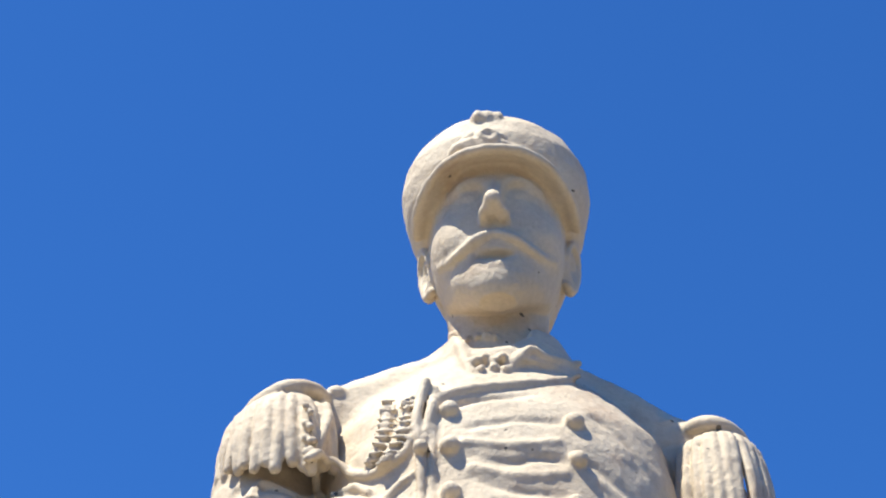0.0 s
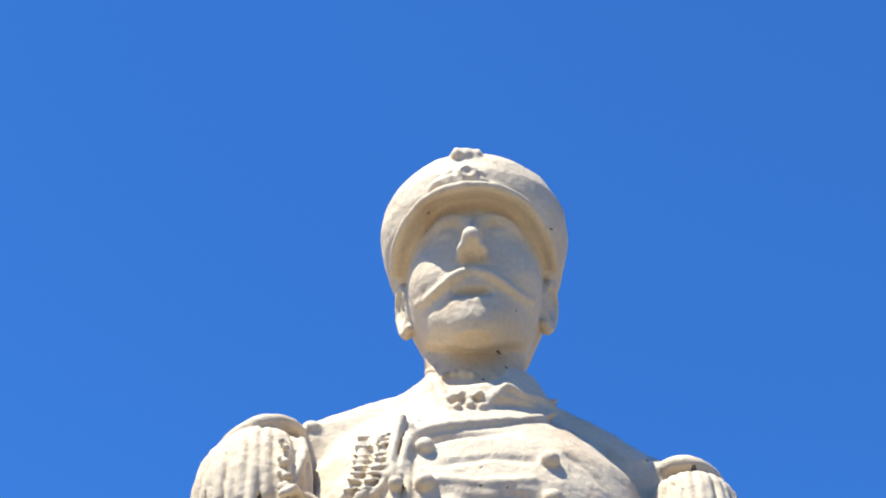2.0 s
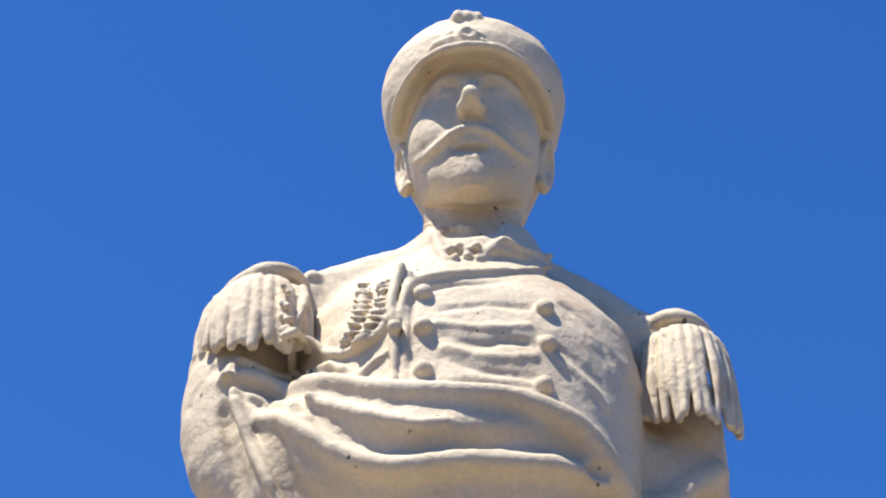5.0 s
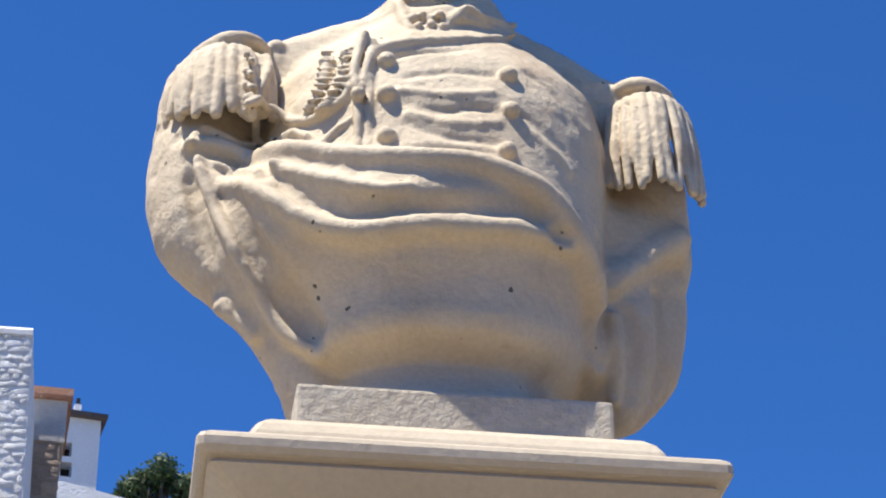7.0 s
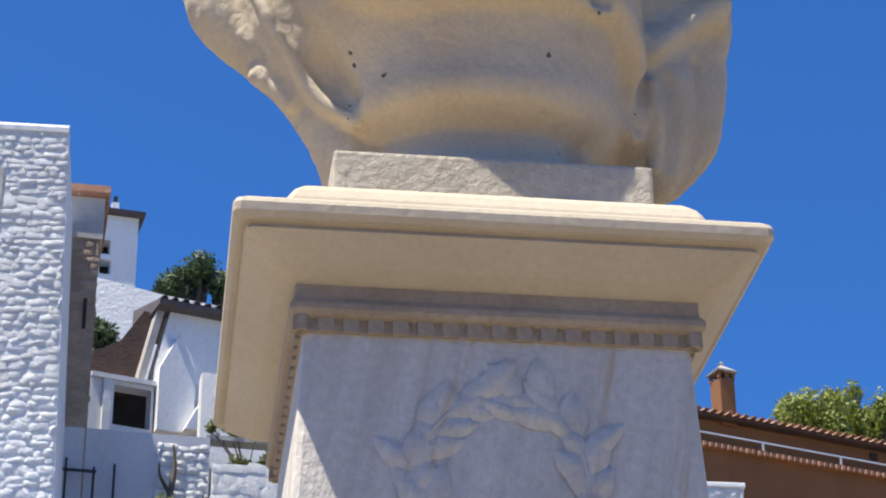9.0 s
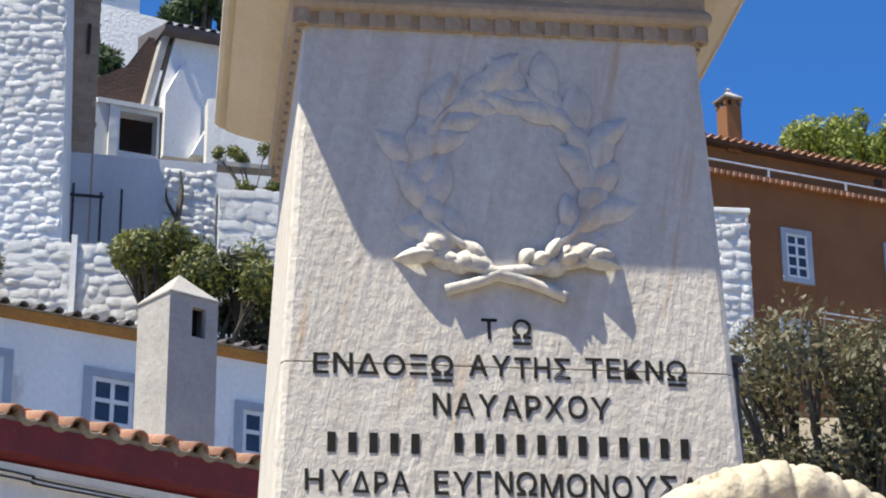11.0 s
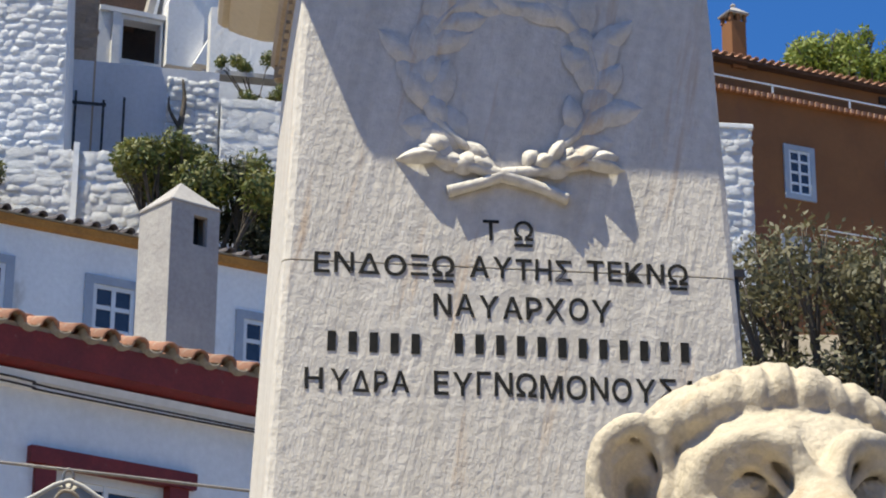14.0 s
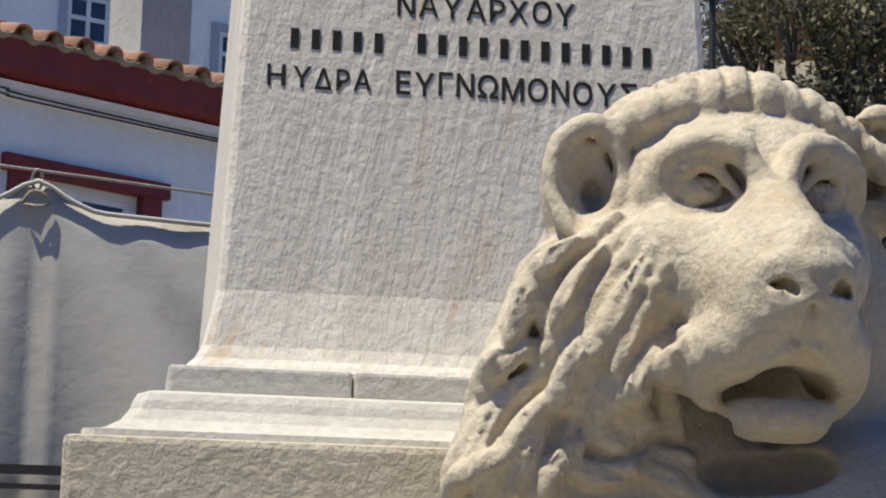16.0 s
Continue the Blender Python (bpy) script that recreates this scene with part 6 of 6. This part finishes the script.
for k in range(75):
    d = new("cornice_tooth", bpy.data.meshes["cornice_tooth"] if k else mesh_of("cornice_tooth", box(0, 0.09, -0.22, -0.10, 22.5, 22.6), TILE))
    d.parent = O
    d.matrix_basis = pose(-1.1 + 0.17 * k, 0, 0)
part("upper_wall", box(-1.2, 12, 0.25, 0.7, 22.655, 23.40), OCHRE, O, "shaded ochre upper wall")
part("rail", boxes((-1.2, 12, -0.15, -0.12, 22.84, 22.88)), WHITEWOOD, O, "thin pale rail above the cornice")
for x in (1.29, 3.51, 5.7):
    part("rail_post", box(x - 0.025, x + 0.025, -0.15, -0.12, 22.65, 22.84), WHITEWOOD, O)
part("balcony_rail", boxes((2.15, 3.9, -0.62, -0.59, 19.16, 19.19), (2.15, 3.2, -0.62, -0.59, 19.02, 19.045), (2.9, 2.93, -0.62, 0.0, 19.0, 19.03)), WHITEWOOD, O, "thin white balcony rail")
part("vent", box(4.66, 4.86, 0.2, 0.3, 23.12, 23.30), DARK, O, "small dark vent")
part("roof_edge", prism([(-0.02, 23.38), (-0.08, 23.44), (0.2, 23.52), (5, 24.2), (5, 23.4)], -1.2, 12), BROWNROOF, O, "brown roof edge")
tile_row(O, 60, 0.22, -1.1, 23.46, -0.14, 0.075, 0.4, 0.12)
for a, b, c, d in wins:
    window(O, a, b, c, d, BLUEWOOD, WHITEWOOD, (2, 4), 0.13, 0.05, sash_w=0.06)
    part("back_room", box(a, b, 0.55, 0.7, c, d), DARK, O)
oc = thing("ochre_chimney", upright(12.36, 45.0, 17.5) @ pose(0.60, 0.4, 23.5), "ochre plastered chimney with a small tiled cap", "chimney")
part("shaft", box(-0.21, 0.21, -0.23, 0.23, -0.2, 1.06, 0.02), OCHRE, oc)
for x in (-0.19, 0.0, 0.19):
    for y in (-0.19, 0.19):
        part("cap_post", box(x - 0.04, x + 0.04, y - 0.04, y + 0.04, 1.06, 1.24), OCHRE, oc)
part("flue", box(-0.12, 0.12, -0.12, 0.12, 1.06, 1.23), DARK, oc)
part("cap", square_turn([(0.28, 1.24), (0.29, 1.28), (0.10, 1.44), (0.03, 1.50)], 0.02), GREYPLASTER, oc, "grey pointed chimney cap")
part("finial", square_turn([(0.03, 1.49), (0.06, 1.54), (0.01, 1.60)], 0.01), GREYPLASTER, oc)
aerial = thing("aerial_mast", upright(12.36, 45.0, 17.5) @ pose(-0.35, 2.0, 23.5), "thin television aerial on the roof", "aerial")
part("mast", box(-0.02, 0.02, -0.02, 0.02, 0, 2.3), IRON, aerial)
for k in range(5):
    part("element", box(-0.3, 0.3, -0.01, 0.01, 1.3 + 0.16 * k, 1.32 + 0.16 * k), WIRE, aerial)
flag = thing("small_flag", upright(14.9, 60.0, 10) @ pose(0, 0, 26.4), "small blue and white striped flag on a pole", "flag")
part("pole", box(-0.03, 0.03, -0.03, 0.03, 0, 5.4), WHITEWOOD, flag)
BLUEFLAG = material("blue_flag_cloth", (0.05, 0.16, 0.45), (0.04, 0.13, 0.4), 0.8, 5, 60, 0.1, 0.1, 20)
for k in range(7):
    bm = bmesh.new()
    tops = [[bm.verts.new((0.04 + 0.85 * i / 8, 0.06 * math.sin(i * 1.1), 5.3 - 0.085 * k - 0.085 * j - 0.02 * i)) for i in range(9)] for j in (0, 1)]
    for i in range(8):
        bm.faces.new((tops[0][i], tops[1][i], tops[1][i + 1], tops[0][i + 1]))
    part("stripe", bm, BLUEFLAG if k % 2 == 0 else WHITEWOOD, flag)

# white wall end and lamp post before it
F = thing("white_gable_wall", upright(9.82, 35.0, 0), "narrow whitewashed stone wall end", "wall")
part("wall", box(-1.8, 0.40, 0, 3, 9, 17.5), WASH, F)
part("coping", box(-1.85, 0.44, -0.05, 3, 17.5, 17.6, 0.02), PLASTER, F)
stone_courses(F, WASH, -0.5, 0.40, 13.6, 17.5, -0.004, 0.2, 0.34, 0.035, 40, 80)
post = thing("lamp_post", pose(3.69, 12.0, ground_height(3.69, 12.0) - 0.1), "slim dark street lamp post", "lamp")
bm = bmesh.new()
tube(bm, [(0, 0, 0), (0, 0, 3.0), (0, 0, 6.0)], [0.06, 0.04, 0.025], 8)
part("pole", bm, IRON, post)
part("bracket", box(-0.06, 0.06, -0.05, 0.05, 6.0, 6.06), IRON, post)


# ---- trees and bushes ----
def bush(name, base, clumps, mat, count, size, seed, label, category="bush", trunk=0.08, lean=0.0):
    t = thing(name, pose(*base), label, category, "hillside trees" if category == "tree" else "hillside bushes")
    r = random.Random(seed)
    bm = bmesh.new()
    for c, rad in clumps:
        mid = (c[0] * 0.35 + lean, c[1] * 0.4, c[2] * 0.5)
        tube(bm, [(lean * 0.3, 0, 0), mid, c], [trunk, trunk * 0.6, trunk * 0.15], 6, 4)
        for _ in range(4):
            d = Vector((r.uniform(-1, 1), r.uniform(-1, 0.5), r.uniform(-0.3, 1))) * rad * 0.8
            tube(bm, [mid, Vector(mid).lerp(Vector(c), 0.6), Vector(c) + d], [trunk * 0.4, trunk * 0.25, trunk * 0.06], 5, 3)
    part("trunk", bm, BARK, t, "branching grey stems", True)
    leaf_crown("crown", t, mat, clumps, count, size, seed)
    return t


def scatter(seed, n, box3, r0, r1):
    q = random.Random(seed)
    (x0, x1), (y0, y1), (z0, z1) = box3
    return [((q.uniform(x0, x1), q.uniform(y0, y1), q.uniform(z0, z1)), q.uniform(r0, r1)) for _ in range(n)]


bush("terrace_bush", (-0.4, 32.6, ground_height(-0.4, 32.6)), scatter(1, 20, ((-1.0, 2.0), (-0.5, 0.6), (3.6, 5.0)), 0.3, 0.55) + scatter(2, 7, ((-0.6, 0.4), (-0.4, 0.4), (4.6, 5.3)), 0.2, 0.4),
     LEAF_OLIVE, 15000, 0.055, 2, "dense green bush on the terrace edge")
bush("dark_terrace_bush", (0.7, 32.9, ground_height(0.7, 32.9)), scatter(3, 14, ((-0.7, 0.9), (-0.2, 0.6), (3.4, 4.6)), 0.3, 0.55), LEAF_DARK, 9000, 0.055, 3, "dark green shrub beside the chimney")
bush("edge_bush", (-3.9, 33.4, ground_height(-3.9, 33.4)), scatter(5, 5, ((-0.2, 0.3), (-0.2, 0.2), (3.9, 4.4)), 0.2, 0.3), LEAF_OLIVE, 1500, 0.05, 5, "small bush against the white wall")
bush("square_tree", (7.4, 20.0, ground_height(7.4, 20.0)), scatter(7, 66, ((-1.5, 2.8), (-0.8, 1.2), (0.8, 5.4)), 0.45, 0.8) + scatter(8, 8, ((-1.7, -0.6), (-0.4, 0.4), (3.0, 4.6)), 0.25, 0.5),
     LEAF_DRY, 42000, 0.05, 7, "dense dark green tree with bare lower stems", "tree", 0.13, -0.2)
bush("roof_pine", (20.6, 60.0, ground_height(20.6, 60.0)), scatter(9, 26, ((-1.8, 3.4), (-1.2, 1.2), (5.6, 7.0)), 0.5, 0.9) + scatter(10, 5, ((-1.0, 0.2), (-0.5, 0.5), (7.0, 7.4)), 0.3, 0.5),
     LEAF_PINE, 14000, 0.10, 9, "bright green pine above the roof", "tree", 0.2)
bush("hill_pine", (0.0, 65.0, ground_height(0, 65.0)), scatter(12, 16, ((-0.8, 1.8), (-0.8, 0.8), (9.9, 11.0)), 0.35, 0.7) + scatter(13, 5, ((-1.6, 0), (-0.4, 0.4), (9.6, 10.1)), 0.2, 0.4),
     LEAF_FAR, 9000, 0.09, 12, "dark green pine on the hilltop", "tree", 0.2)
bush("garden_shrub", (-2.4, 52.0, ground_height(-2.4, 52.0)), scatter(14, 7, ((-0.4, 1.0), (-0.3, 0.3), (7.5, 8.6)), 0.3, 0.5), LEAF_FAR, 3000, 0.08, 14, "green shrub below the white wall")
bush("terrace_plants", (1.1, 41.4, 19.5), scatter(15, 8, ((-0.8, 0.6), (-0.2, 0.3), (0.25, 0.95)), 0.18, 0.3) + scatter(16, 6, ((-0.8, 0.6), (-0.1, 0.3), (1.35, 1.75)), 0.12, 0.22), LEAF_OLIVE, 3500, 0.05, 15, "pale green potted terrace plants", "plant", 0.02)
